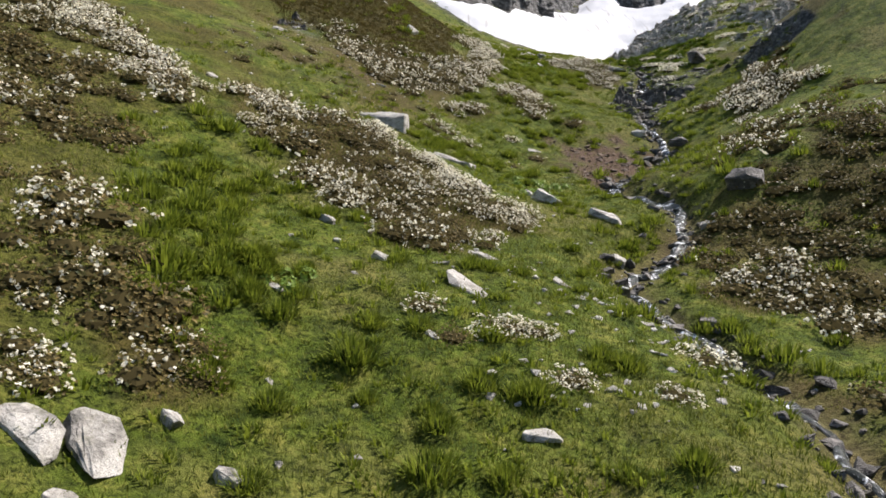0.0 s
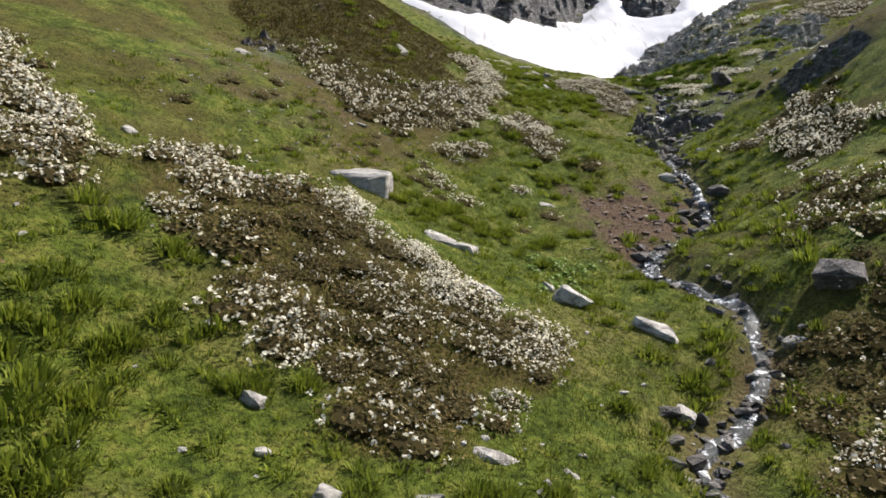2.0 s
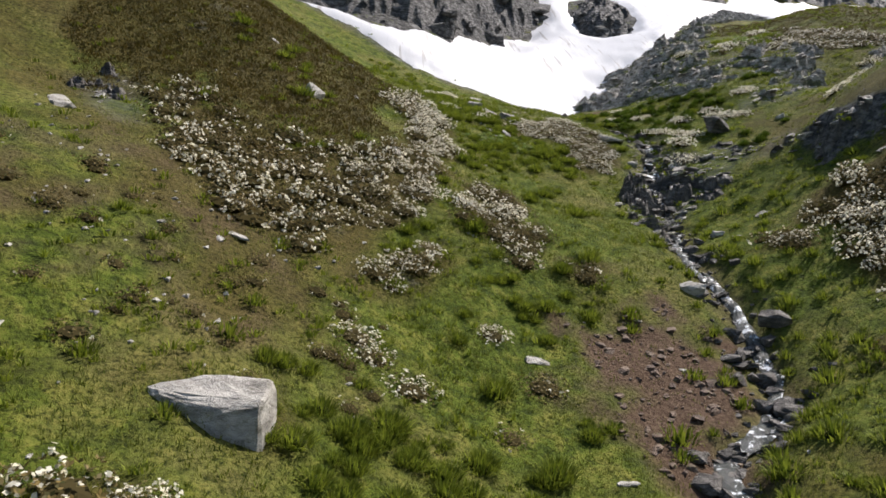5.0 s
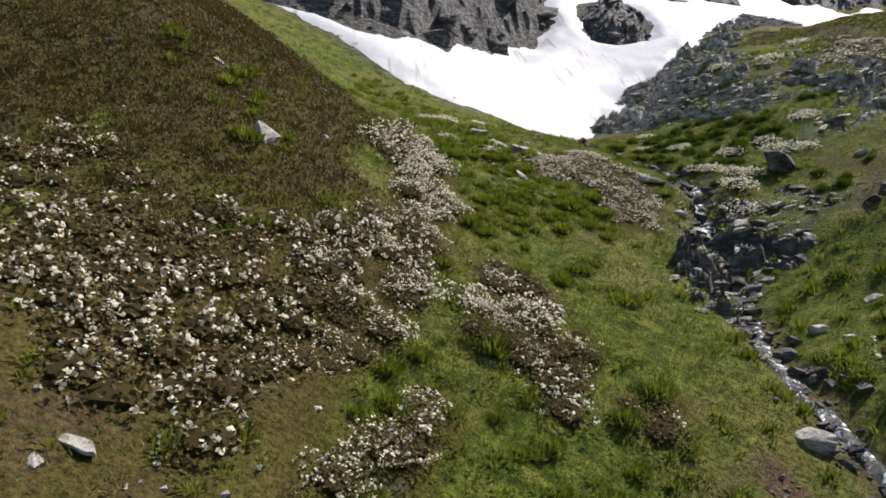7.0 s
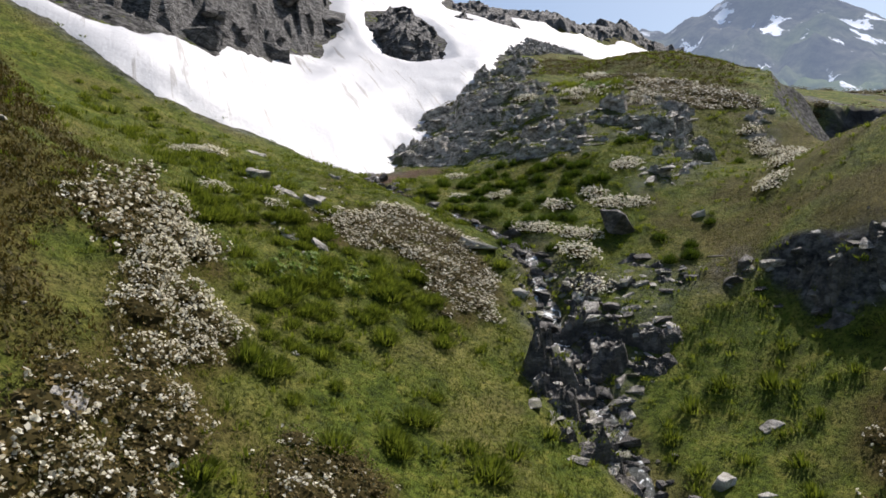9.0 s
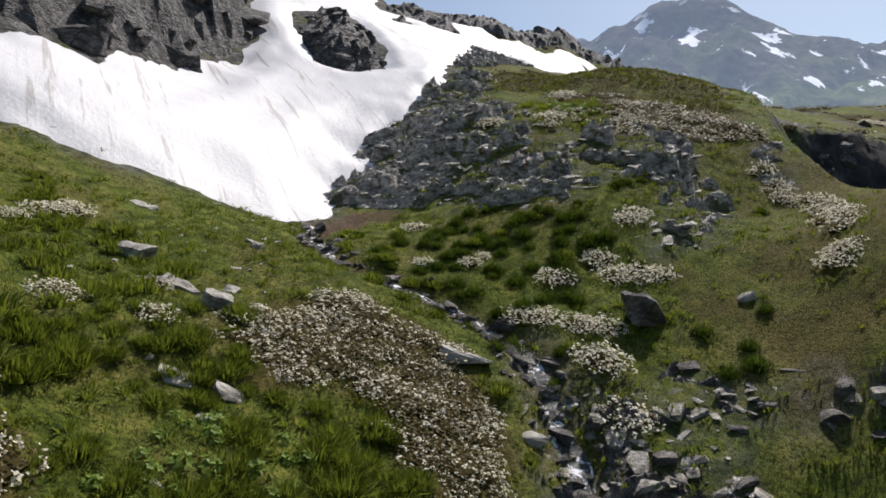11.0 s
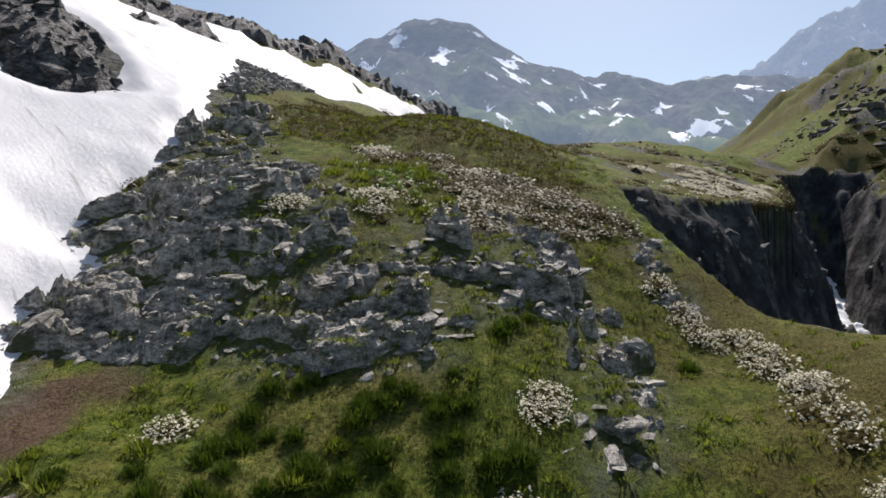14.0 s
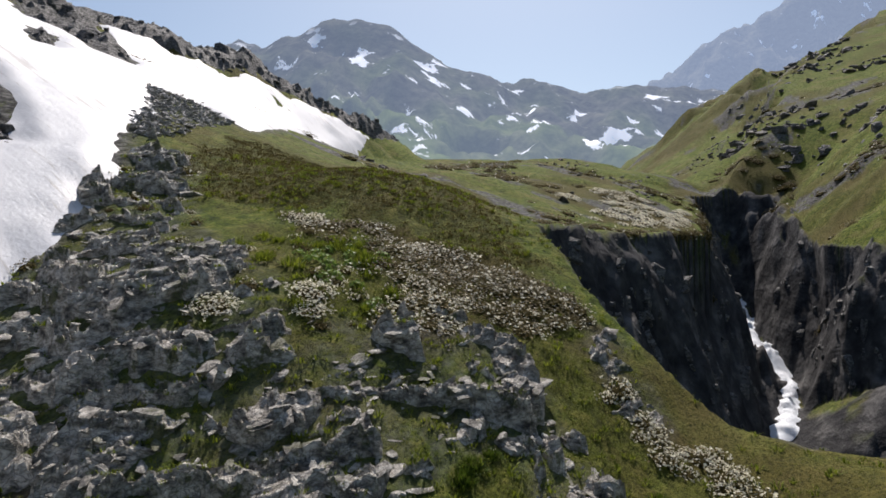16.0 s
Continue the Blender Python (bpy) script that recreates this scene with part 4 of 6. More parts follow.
def scatter(poly, spacing, seed, ragged=0.0):
    """Even but irregular places inside a patch."""
    rng = np.random.default_rng(seed)
    px, py = np.array(poly).T
    gx, gy = np.meshgrid(np.arange(px.min() - 1, px.max() + 1, spacing), np.arange(py.min() - 1, py.max() + 1, spacing * 0.87))
    gx = gx + spacing * 0.5 * (np.arange(gx.shape[0])[:, None] % 2)
    gx, gy = gx + rng.uniform(-0.38, 0.38, gx.shape) * spacing, gy + rng.uniform(-0.38, 0.38, gx.shape) * spacing
    e = to_edge(gx, gy, poly) + ragged * rough(gx, gy, 1.6, 2, seed)
    k = e > 0
    return gx[k], gy[k], e[k]


def pile(name, meshes, poses):
    """Many small pieces in one mesh."""
    V, F, base = [], [], 0
    data = []
    for me in meshes:
        v = np.empty(len(me.vertices) * 3, np.float32)
        me.vertices.foreach_get("co", v)
        f = np.empty(len(me.polygons) * 3, np.int32)
        me.polygons.foreach_get("vertices", f)
        data.append((v.reshape(-1, 3), f.reshape(-1, 3)))
    for k, m in poses:
        v, f = data[k]
        a = np.array(m)
        V.append(v @ a[:3, :3].T + a[:3, 3])
        F.append(f + base)
        base += len(v)
    return mesh_of(name, np.concatenate(V), np.concatenate(F), meshes[0].materials[0])


def joined(name, meshes, poses, label, category):
    return tagged(new(name, pile(name, meshes, poses)), label, category, kind="stuff")


def tuft(rng, blades, radius, height, width, lean, arch=0.45):
    """A fountain of bent blades, three triangles each."""
    a, r = rng.uniform(0, 6.283, blades), radius * np.sqrt(rng.uniform(0, 1, blades))
    base = np.stack([r * np.cos(a), r * np.sin(a), 0 * r], -1)
    a2 = a + rng.normal(0, 0.5, blades)
    d = np.stack([np.cos(a2), np.sin(a2), 0 * a2], -1)
    h, l = height * rng.uniform(0.7, 1.1, blades) * (1 - arch * (r / radius) ** 2), lean * (0.2 + r / radius) * rng.uniform(0.5, 1.2, blades)
    w = np.stack([-d[:, 1], d[:, 0], 0 * a2], -1) * (width * rng.uniform(0.7, 1.3, blades) / 2)[:, None]
    mid = base + d * (l * 0.35)[:, None] + np.array([0, 0, 1]) * (h * 0.62)[:, None]
    tip = base + d * l[:, None] + np.array([0, 0, 1]) * h[:, None]
    v = np.stack([base - w, base + w, mid + w * 0.8, mid - w * 0.8, tip], 1).reshape(-1, 3)
    i = np.arange(blades)[:, None] * 5
    return v, np.concatenate([i + (0, 1, 2), i + (0, 2, 3), i + (3, 2, 4)]).reshape(-1, 3)


def slabs_of(x, y, gx, gy, along, across, seed, flat, jump, lean, soft):
    """What turns a slope with the gradient (gx, gy) into slabs: each lies level or leans a little, and breaks off at its joints."""
    u, v = 0.75 * x + 0.66 * y, 0.66 * x - 0.75 * y
    iu, iv = np.floor(u / along).astype(np.int64), np.floor(v / across).astype(np.int64)
    best, second = np.full(x.shape, 1e9), np.full(x.shape, 1e9)
    z, z2 = np.zeros(x.shape), np.zeros(x.shape)
    for a in (-1, 0, 1):
        for b in (-1, 0, 1):
            ju, jv = iu + a, iv + b
            cu, cv = (ju + 0.08 + 0.84 * lattice(ju, jv, seed)) * along, (jv + 0.08 + 0.84 * lattice(ju, jv, seed + 1)) * across
            d = np.hypot((u - cu) / along, (v - cv) / across)
            cx, cy = 0.75 * cu + 0.66 * cv, 0.66 * cu - 0.75 * cv
            r1, r2, r3 = 2 * lattice(ju, jv, seed + 2) - 1, 2 * lattice(ju, jv, seed + 3) - 1, 2 * lattice(ju, jv, seed + 4) - 1
            top = flat * ((cx - x) * gx + (cy - y) * gy) + jump * r1 + (0.10 + lean * r2) * (v - cv) + lean * r3 * (u - cu)
            near = d < best
            after = ~near & (d < second)
            z2, second = np.where(near, z, np.where(after, top, z2)), np.where(near, best, np.where(after, d, second))
            z, best = np.where(near, top, z), np.where(near, d, best)
    side = 0.5 * (1 - np.clip((second - best) / soft, 0, 1))
    return z * (1 - side) + z2 * side


def ledges(x, y, step, seed):
    """Bedrock: great slabs in steps up the slope, thinner ones on them, and a chipped skin."""
    e = 0.9
    gx, gy = (base_height(x + e, y) - base_height(x - e, y)) / (2 * e), (base_height(x, y + e) - base_height(x, y - e)) / (2 * e)
    wx, wy = x + 0.35 * step * rough(x, y, 1.4 * step, 4, seed + 51), y + 0.35 * step * rough(x, y, 1.4 * step, 4, seed + 52)
    rib = 0.12 * step * rough(x, y, 3.0 * step, 3, seed + 50)
    great = slabs_of(wx, wy, gx, gy, 1.15 * step, 2.0 * step, seed, 0.62, 0.16 * step, 0.12, 0.06)
    thin = slabs_of(wx + 3.1, wy, gx, gy, 0.3 * step, 0.75 * step, seed + 11, 0.6, 0.085 * step, 0.24, 0.05)
    chip = slabs_of(wx, wy + 5.7, gx, gy, 0.11 * step, 0.27 * step, seed + 23, 0.4, 0.036 * step, 0.34, 0.08)
    return rib + great + thin + chip


LEDGE_TUFTS = [tuft(np.random.default_rng(940 + k), 21, 0.22, 0.15, 0.034, 0.14) for k in range(4)]


def outcrop(name, poly, spacing, sizes, seed, label, most=300, step=1.25, lift=0.0, chips=7.0, pools=None, mat=None, green=0.4):
    """Bedrock in ledges under broken slabs and blocks, each a piece of its own, with chips between them."""
    px, py = np.array(poly).T
    cx, cy = float(px.mean()), float(py.mean())
    thing = new(name)
    thing.location = (cx, cy, float(near_height(cx, cy)))
    here = np.array(thing.location)
    tagged(thing, label, "rock")
    xs, ys = np.arange(px.min() - 1, px.max() + 1, 0.07), np.arange(py.min() - 1, py.max() + 1, 0.07)
    X, Y = np.meshgrid(xs, ys)
    gen = np.random.default_rng(seed)
    X, Y = X + gen.uniform(-0.025, 0.025, X.shape), Y + gen.uniform(-0.025, 0.025, X.shape)

    def top(x, y):
        e = to_edge(x, y, poly) + 0.9 * rough(x, y, 2.4, 3, seed)
        turfy = ramp(rough(x, y, 1.5, 3, seed + 5), green, green + 0.2)
        z = base_height(x, y)
        return z + ledges(x, y, step, seed) + 0.14 + lift - 0.4 * turfy - 1.0 * ramp(-e, -0.6, 0.5) - 0.75 * np.exp(-(to_line(x, y, STREAM)[0] / 0.55) ** 2), turfy

    Z = top(X, Y)[0] + gen.uniform(-0.012, 0.012, X.shape)
    E = to_edge(X, Y, poly) + 0.9 * rough(X, Y, 2.4, 3, seed)
    f = grid_faces(len(ys), len(xs), E > -0.5)
    flip = gen.uniform(0, 1, len(f)) < 0.5
    f = np.where(flip[:, None], f, np.roll(f, 1, 1))
    f = np.concatenate([f[:, (0, 1, 2)], f[:, (0, 2, 3)]])
    vt, ft = used_only(np.stack([X, Y, Z], -1).reshape(-1, 3) - here, f)
    part("bedrock", mesh_of("bedrock", vt, ft, mat or BEDROCK), thing)
    slabs, blocks = pools or (SLABS, BLOCKS)
    rng = random.Random(seed)

    def pose_of(x, y, z, s, wild):
        tilt = Matrix.Rotation(radians(rng.gauss(3, 7 * wild)), 3, Vector((0.85, 0.53, 0))).to_quaternion() @ Matrix.Rotation(radians(rng.gauss(14, 7 * wild)), 3, Vector((0.53, -0.85, 0))).to_quaternion()
        q = tilt @ Euler((0, 0, radians(rng.gauss(30, 40)))).to_quaternion()
        return Matrix.Translation(-thing.location) @ Matrix.LocRotScale((x, y, z), q, (s * 1.25, s * rng.uniform(0.7, 1.1), s * rng.uniform(0.45, 0.95)))

    x, y, e = scatter(poly, spacing, seed, 0.4)
    z, turfy = top(x, y)
    ids = [i for i in range(len(x)) if turfy[i] < 0.6]
    rng.shuffle(ids)
    for i in ids[:most]:
        s = sizes[0] + (sizes[1] - sizes[0]) * rng.random() ** 3
        ob = new("rock", rng.choice(slabs) if rng.random() < 0.78 else rng.choice(blocks))
        ob.parent = thing
        ob.matrix_basis = pose_of(x[i], y[i], max(z[i], float(near_height(x[i], y[i])) - 0.1) - 0.06 * s, s, 1.0)
    n = int((px.max() - px.min()) * (py.max() - py.min()) * chips)
    x, y = gen.uniform(px.min(), px.max(), n), gen.uniform(py.min(), py.max(), n)
    k = to_edge(x, y, poly) + 0.9 * rough(x, y, 2.4, 3, seed) > 0.1
    x, y = x[k], y[k]
    z = np.maximum(top(x, y)[0], near_height(x, y) - 0.05)
    poses = [(rng.randrange(8), pose_of(a, b, c, 0.12 + 0.55 * rng.random() ** 2.5, 1.6)) for a, b, c in zip(x, y, z)]
    # grass that has taken root on the ledges
    n = int(len(x) * 2.0)
    a, b = gen.uniform(px.min(), px.max(), n), gen.uniform(py.min(), py.max(), n)
    k = (to_edge(a, b, poly) > 0.2) & (rough(a, b, 1.3, 3, seed + 8) > 0.0)
    a, b = a[k], b[k]
    c = np.maximum(top(a, b)[0], near_height(a, b))
    V, F, n = [], [], 0
    for p, q, r, s in zip(a, b, c, gen.uniform(0.5, 1.2, len(a))):
        v, f = LEDGE_TUFTS[n % 4]
        V.append(v * s + np.array([p, q, r - 0.03]) - here)
        F.append(f + n)
        n += len(v)
    if V:
        tagged(part("ledge_grass", mesh_of("ledge_grass", np.concatenate(V), np.concatenate(F), TUSSOCK), thing), "green grass rooted on the ledges", kind="stuff")
    tagged(part("rubble", pile("rubble", CHIPS, poses), thing), "broken stones between the slabs", kind="stuff")
    return thing


outcrop("rock_outcrop", ROCKY["hill_face"], 1.0, (0.2, 1.1), 201, "dark layered rock face with broken slabs beside the snow", 90, 1.6, 0.12, 4.0, green=0.38)
outcrop("rock_outcrop", ROCKY["hill_tier"], 0.9, (0.2, 1.1), 205, "tilted grey rock tiers with turf between the slabs", 90, 1.4, 0.12, 5.0, green=0.4)
outcrop("rock_outcrop", ROCKY["hill_band"], 0.7, (0.2, 0.9), 202, "narrow band of tilted grey rock in the grass", 34, 1.0, 0.02, green=0.34)
outcrop("rock_outcrop", ROCKY["hill_rim"], 0.8, (0.2, 0.7), 206, "pale rock rib on the hill's edge", 0, 0.5, 0.0, 1.0)
# the dark rock colour here carries the shade of the crag's steep face
outcrop("rock_outcrop", ROCKY["knoll_crag"], 0.9, (0.2, 0.9), 207, "dark crag under the turf of the heathy knoll", 14, 0.8, -0.15, 4.0, (WET_SHADE_SLABS, WET_SHADE_BLOCKS), WET_SHADE)
outcrop("rock_outcrop", ROCKY["brook_crag"], 0.8, (0.2, 0.85), 203, "dark wet crag where the brook tumbles down", 70, 1.1, 0.02, 8.0, (WET_SHADE_SLABS, WET_SHADE_BLOCKS), WET_SHADE, 0.3)
outcrop("rock_outcrop", ROCKY["left_crag"], 0.9, (0.25, 0.7), 204, "small dark crag on the grassy slope", 14, 0.8, -0.15, 6.0, (WET_SHADE_SLABS, WET_SHADE_BLOCKS), WET_SHADE, 0.1)


CLIFF_BLOCKS = [layered_rock("cliff_block", 160 + k, (1.0, spread(k, 0.7, 1.0), spread(k + 2, 0.6, 1.1)), CLIFF, 1 + k % 2, 0.04) for k in range(8)]


def studded(owner, X, Y, Z, weight, count, sizes, seed, tall=1.0, sink=0.12):
    """Blocks that stand out of a cliff's face."""
    rng, gen = random.Random(seed), np.random.default_rng(seed)
    w = weight.ravel() / weight.sum()
    poses = []
    for i in gen.choice(w.size, count, p=w):
        s = sizes[0] + (sizes[1] - sizes[0]) * rng.random() ** 2
        q = Euler((rng.gauss(0, 0.22), rng.gauss(0, 0.22), rng.uniform(0, 6.3)))
        poses.append((rng.randrange(8), Matrix.LocRotScale((X.flat[i], Y.flat[i], Z.flat[i] - sink * s), q, (s, s, s * tall * rng.uniform(0.8, 1.3)))))
    tagged(part("blocks", pile("blocks", CLIFF_BLOCKS, poses), owner), "blocks of cracked dark rock", kind="stuff")


for owner, (X, Y, Z, E), count, sizes, sink in ((cliff, CRAGS[0], 420, (0.7, 3.4), 0.14), (islet, CRAGS[1], 160, (0.35, 1.5), 0.32), (small_islet, CRAGS[2], 20, (0.4, 1.0), 0.3), (ridge_rock, CRAGS[3], 260, (0.6, 1.9), 0.36), (rib, CRAGS[4], 160, (0.6, 1.9), 0.34)):
    studded(owner, X, Y, Z, ((E > 0.2) & (E < 9) & (Y < 170)) * 1.0, count, sizes, 170 + count, 1.0, sink)
face = wall_k * (GX > 60) * (GX < 140) * (GY > 40) * (GY < 92) * (to_line(GX, GY, GORGE)[0] > 3.5) * (depth > 0.6)
studded(ground, GX, GY, wall_z, face, 300, (0.6, 2.2), 180, 1.7, 0.62)


def stone_at(x, y, size, flat, seed, label="", pale=True, sink=0.36, spin=None):
    rng = random.Random(seed)
    pool = (PALE_SLABS if flat else PALE_BLOCKS) if pale else (WET_SHADE_SLABS if flat and x < 24 else WET_SHADE_BLOCKS if x < 24 else SLABS)
    x0, y0 = np.array([x]), np.array([y])
    z, n = float(near_height(x0, y0)[0]), slope_at(x0, y0, base_height)[0]
    ob = new("flat_stone" if flat else "boulder", rng.choice(pool))
    turn = rng.uniform(-0.85, 0.15) if spin is None else spin
    h = size * (0.22 if flat else 0.6)
    ob.matrix_basis = stand(x, y, z + h * (0.5 - sink) - 0.02, n, turn, (size, size * rng.uniform(0.6, 0.8), size) if flat else size, 0.8) @ Euler((rng.gauss(0, 0.12), rng.gauss(0.05, 0.14), 0)).to_matrix().to_4x4()
    return tagged(ob, label or ("pale flat stone lying in the grass" if flat else "grey weathered boulder sunk in the turf"), "stone" if flat else "boulder", "stones on the slope")


LOW_STONES = ((0.5, 14.4, 1.06, 1), (1.4, 9.9, 0.55, 1), (-4.72, 7.85, 1.0, 1), (-4.05, 8.1, 1.05, 1), (-3.5, 8.8, 0.32, 0), (-2.6, 8.2, 0.36, 0), (-4.0, 7.2, 0.4, 1), (1.0, 16.8, 0.83, 1), (-0.2, 12.2, 0.3, 1), (-3.1, 12.7, 0.42, 1),
              (-2.6, 10.3, 0.2, 1), (2.2, 16.9, 0.4, 1), (2.8, 16.3, 0.47, 1), (4.4, 15.0, 0.31, 1), (4.1, 13.2, 0.34, 1), (-1.4, 15.1, 0.33, 0), (-0.1, 15.4, 0.3, 1), (-1.8, 14.0, 0.25, 1), (-2.8, 16.8, 0.4, 0), (-2.4, 15.8, 0.22, 0), (-8.3, 25.1, 0.4, 0))
MID_STONES = ((3.6, 24.3, 0.9, 0), (5.5, 23.1, 1.15, 1), (1.1, 22.7, 1.2, 1), (0.5, 25.6, 1.5, 1), (-4.9, 25.7, 0.7, 1), (3.0, 26.6, 0.36, 1), (5.35, 30.0, 0.43, 1), (3.1, 25.0, 0.4, 0), (8.3, 37.1, 0.51, 1), (4.6, 34.3, 0.62, 1), (-1.85, 45.1, 0.8, 0),
              (11.05, 38.9, 0.8, 0), (5.1, 20.2, 0.46, 0), (8.75, 22.9, 0.5, 0), (-8.95, 38.8, 1.2, 1), (1.35, 43.3, 0.5, 0), (-2.9, 34.3, 0.6, 1), (-3.3, 33.8, 0.2, 0), (3.7, 39.6, 0.42, 1), (16.7, 44.05, 0.55, 1), (3.95, 41.3, 1.0, 1))
HIGH_STONES = ((-0.2, 47.4, 0.25, 0), (-3.7, 48.4, 0.4, 1), (-0.5, 51.5, 0.55, 1), (6.75, 58.4, 0.75, 0), (7.55, 56.5, 0.95, 1), (6.85, 53.0, 0.8, 1), (7.75, 52.6, 0.8, 1), (14.8, 42.6, 0.4, 1), (14.4, 43.5, 0.5, 0), (8.2, 55.8, 0.7, 0), (5.9, 50.4, 0.55, 1),
               (8.7, 56.6, 0.36, 0), (10.2, 59.6, 0.36, 0), (7.7, 63.6, 0.9, 1), (13.75, 53.9, 1.35, 1), (14.1, 51.7, 0.55, 0), (22.85, 52.45, 0.5, 0), (13.3, 59.4, 0.8, 1), (7.1, 51.9, 0.4, 1), (20.2, 41.5, 0.5, 1), (10.4, 60.2, 0.6, 1), (9.2, 58.0, 0.3, 1))
DARK_ROCKS = ((19.3, 51.7, 0.75, 1), (19.6, 49.6, 0.6, 1), (18.6, 49.7, 0.6, 1), (16.6, 50.1, 0.6, 0), (20.8, 48.4, 0.7, 0), (5.8, 15.9, 0.7, 1), (5.4, 16.6, 0.6, 1), (11.2, 34.8, 0.9, 0), (12.6, 36.6, 1.0, 0), (10.5, 23.85, 1.3, 0))
for k, (x, y, s, flat) in enumerate(LOW_STONES + MID_STONES + HIGH_STONES):
    stone_at(x, y, s * 1.08, flat, 300 + k)
for k, (x, y, s, flat) in enumerate(DARK_ROCKS):
    stone_at(x, y, s, flat, 400 + k, "dark wet rock beside the brook", False, 0.2)
dark = rock_mesh("boulder", 13, (1.5, 1.2, 1.0), WET_SHADE, 13, 3, 0.1)
ob = tagged(new("boulder", dark), "large dark boulder beside flowering shrubs", "boulder", "stones on the slope")
ob.matrix_basis = Matrix.LocRotScale((20.0, 53.8, float(base_height(20.0, 53.8)) + 0.3), Euler((0.1, 0.12, 0.5)), (1, 1, 1))
def wedge_rock(name, corners, mat, seed, rough_by):
    """A split boulder: the hull of its corners, chipped a little."""
    bm = bmesh.new()
    for p in corners:
        bm.verts.new(p)
    hull = bmesh.ops.convex_hull(bm, input=bm.verts)
    bmesh.ops.delete(bm, geom=list({g for g in hull["geom_interior"] + hull["geom_unused"] if isinstance(g, bmesh.types.BMVert)}), context="VERTS")
    bmesh.ops.bevel(bm, geom=bm.edges[:], offset=0.05, segments=1, affect="EDGES")
    bmesh.ops.triangulate(bm, faces=bm.faces[:])
    bmesh.ops.subdivide_edges(bm, edges=bm.edges[:], cuts=3, use_grid_fill=True)
    for v in bm.verts:
        v.co += noise.noise_vector(v.co * 1.6 + Vector((seed, 0, 0))) * rough_by + noise.noise_vector(v.co * 5.0 + Vector((0, seed, 0))) * rough_by * 0.5
    bmesh.ops.triangulate(bm, faces=bm.faces[:])
    me = bpy.data.meshes.new(name)
    bm.to_mesh(me)
    bm.free()
    me.materials.append(mat)
    return me


great = wedge_rock("boulder", ((-1.3, 0.2, 0.70), (0.8, -0.4, 0.5), (0.85, 0.5, 0.75), (0.75, -0.5, -0.5), (0.9, 0.5, -0.1), (-0.1, -0.45, -0.15), (0.1, -0.4, 0.42), (-0.3, 0.55, 0.85), (-0.9, 0.0, 0.2), (0.2, 0.3, -0.4)), STONE, 7, 0.06)
ob = tagged(new("boulder", great), "large pale wedge-shaped boulder on the grassy slope", "boulder", "stones on the slope")
ob.matrix_basis = pose(-2.2, 28.1, 19.68)


rng = random.Random(500)
bed, _ = smooth_line(STREAM, 0.085)
poses = []
for cx, cy in bed:
    side = rng.gauss(0, 0.55)
    x, y = cx + side * rng.uniform(0.5, 1.2), cy + rng.uniform(-0.3, 0.3)
    s = rng.choice((0.12, 0.16, 0.2, 0.26, 0.34, 0.5)) * rng.uniform(0.7, 1.3) * (1.25 if y > 30 else 0.9)
    z = float(near_height(x, y))
    poses.append((rng.randrange(8), Matrix.LocRotScale((x, y, z + 0.06 * s), Euler((rng.gauss(0.1, 0.25), rng.gauss(0, 0.25), rng.uniform(0, 6.3))), (s, s, s))))
joined("brook_stones", WET_SHADE_BLOCKS, poses, "dark wet stones along the brook", "stones")
poses = []
for _ in range(380):
    x, y = rng.uniform(-9, 12), rng.uniform(7, 62)
    if rng.random() < 0.4:
        x, y = rng.gauss(2.5, 2.2), rng.gauss(14.5, 3.0)
    elif rng.random() < 0.45:
        x, y = rng.gauss(-6, 2.6), rng.gauss(32, 3.4)
    elif rng.random() < 0.4:
        x, y = rng.gauss(9, 2.5), rng.gauss(58, 3)
    s = rng.uniform(0.06, 0.22)
    poses.append((rng.randrange(8), stand(x, y, float(near_height(x, y)) + 0.01, (-0.1, -0.4, 0.9), rng.uniform(0, 6.3), s)))
joined("pebbles", [rock_mesh("pebble", 150 + k, (1.0, 0.75, 0.4), STONE, 14, 0) for k in range(8)], poses, "small pale stones strewn over the turf", "stones")
poses = []
for _ in range(520):
    x, y = rng.uniform(5.8, 10.8), rng.uniform(30.5, 38)
    if float(cover(np.array([x]), np.array([y]), {"slip": EARTH["slip"]}, 0.7, 1.3)[0]) > rng.uniform(0.2, 0.8):
        s = 0.05 + 0.3 * rng.random() ** 3
        poses.append((rng.randrange(8), stand(x, y, float(near_height(x, y)) + 0.01, (-0.1, -0.4, 0.9), rng.uniform(0, 6.3), s)))
joined("earth_clods", [rock_mesh("clod", 140 + k, (1.0, 0.8, 0.6), SOIL, 12, 0) for k in range(8)], poses, "red-brown clods of bare earth on the slip", "earth")
SCREE_PATCH = [(47.8, 103.7), (54.9, 111.1), (51, 99.8), (48.4, 94.7), (37.0, 86.9), (33.6, 86), (38.7, 93.2)]
sx, sy, _ = scatter(SCREE_PATCH, 0.3, 59, 0.6)
sz = base_height(sx, sy)
poses = []
for x, y, z in zip(sx, sy, sz):
    s = 0.15 + 0.45 * rng.random() ** 2
    poses.append((rng.randrange(8), Matrix.LocRotScale((x, y, z + 0.05), Euler((rng.uniform(-0.4, 0.4), rng.uniform(-0.4, 0.4), rng.uniform(0, 6.3))), (s, s, s))))
joined("scree", [rock_mesh("scree", 120 + k, (1.0, 0.8, 0.42), SCREE, 12, 0) for k in range(8)], poses, "grey scree between the snow patches", "stones")


# ---- rocks strewn over the green mountainside ----
gen, rng = np.random.default_rng(611), random.Random(611)
mx, my = gen.uniform(112, 300, 9000), gen.uniform(0, 96, 9000)
up = (mx - 114) * 0.464 - (my - 56) * 0.887
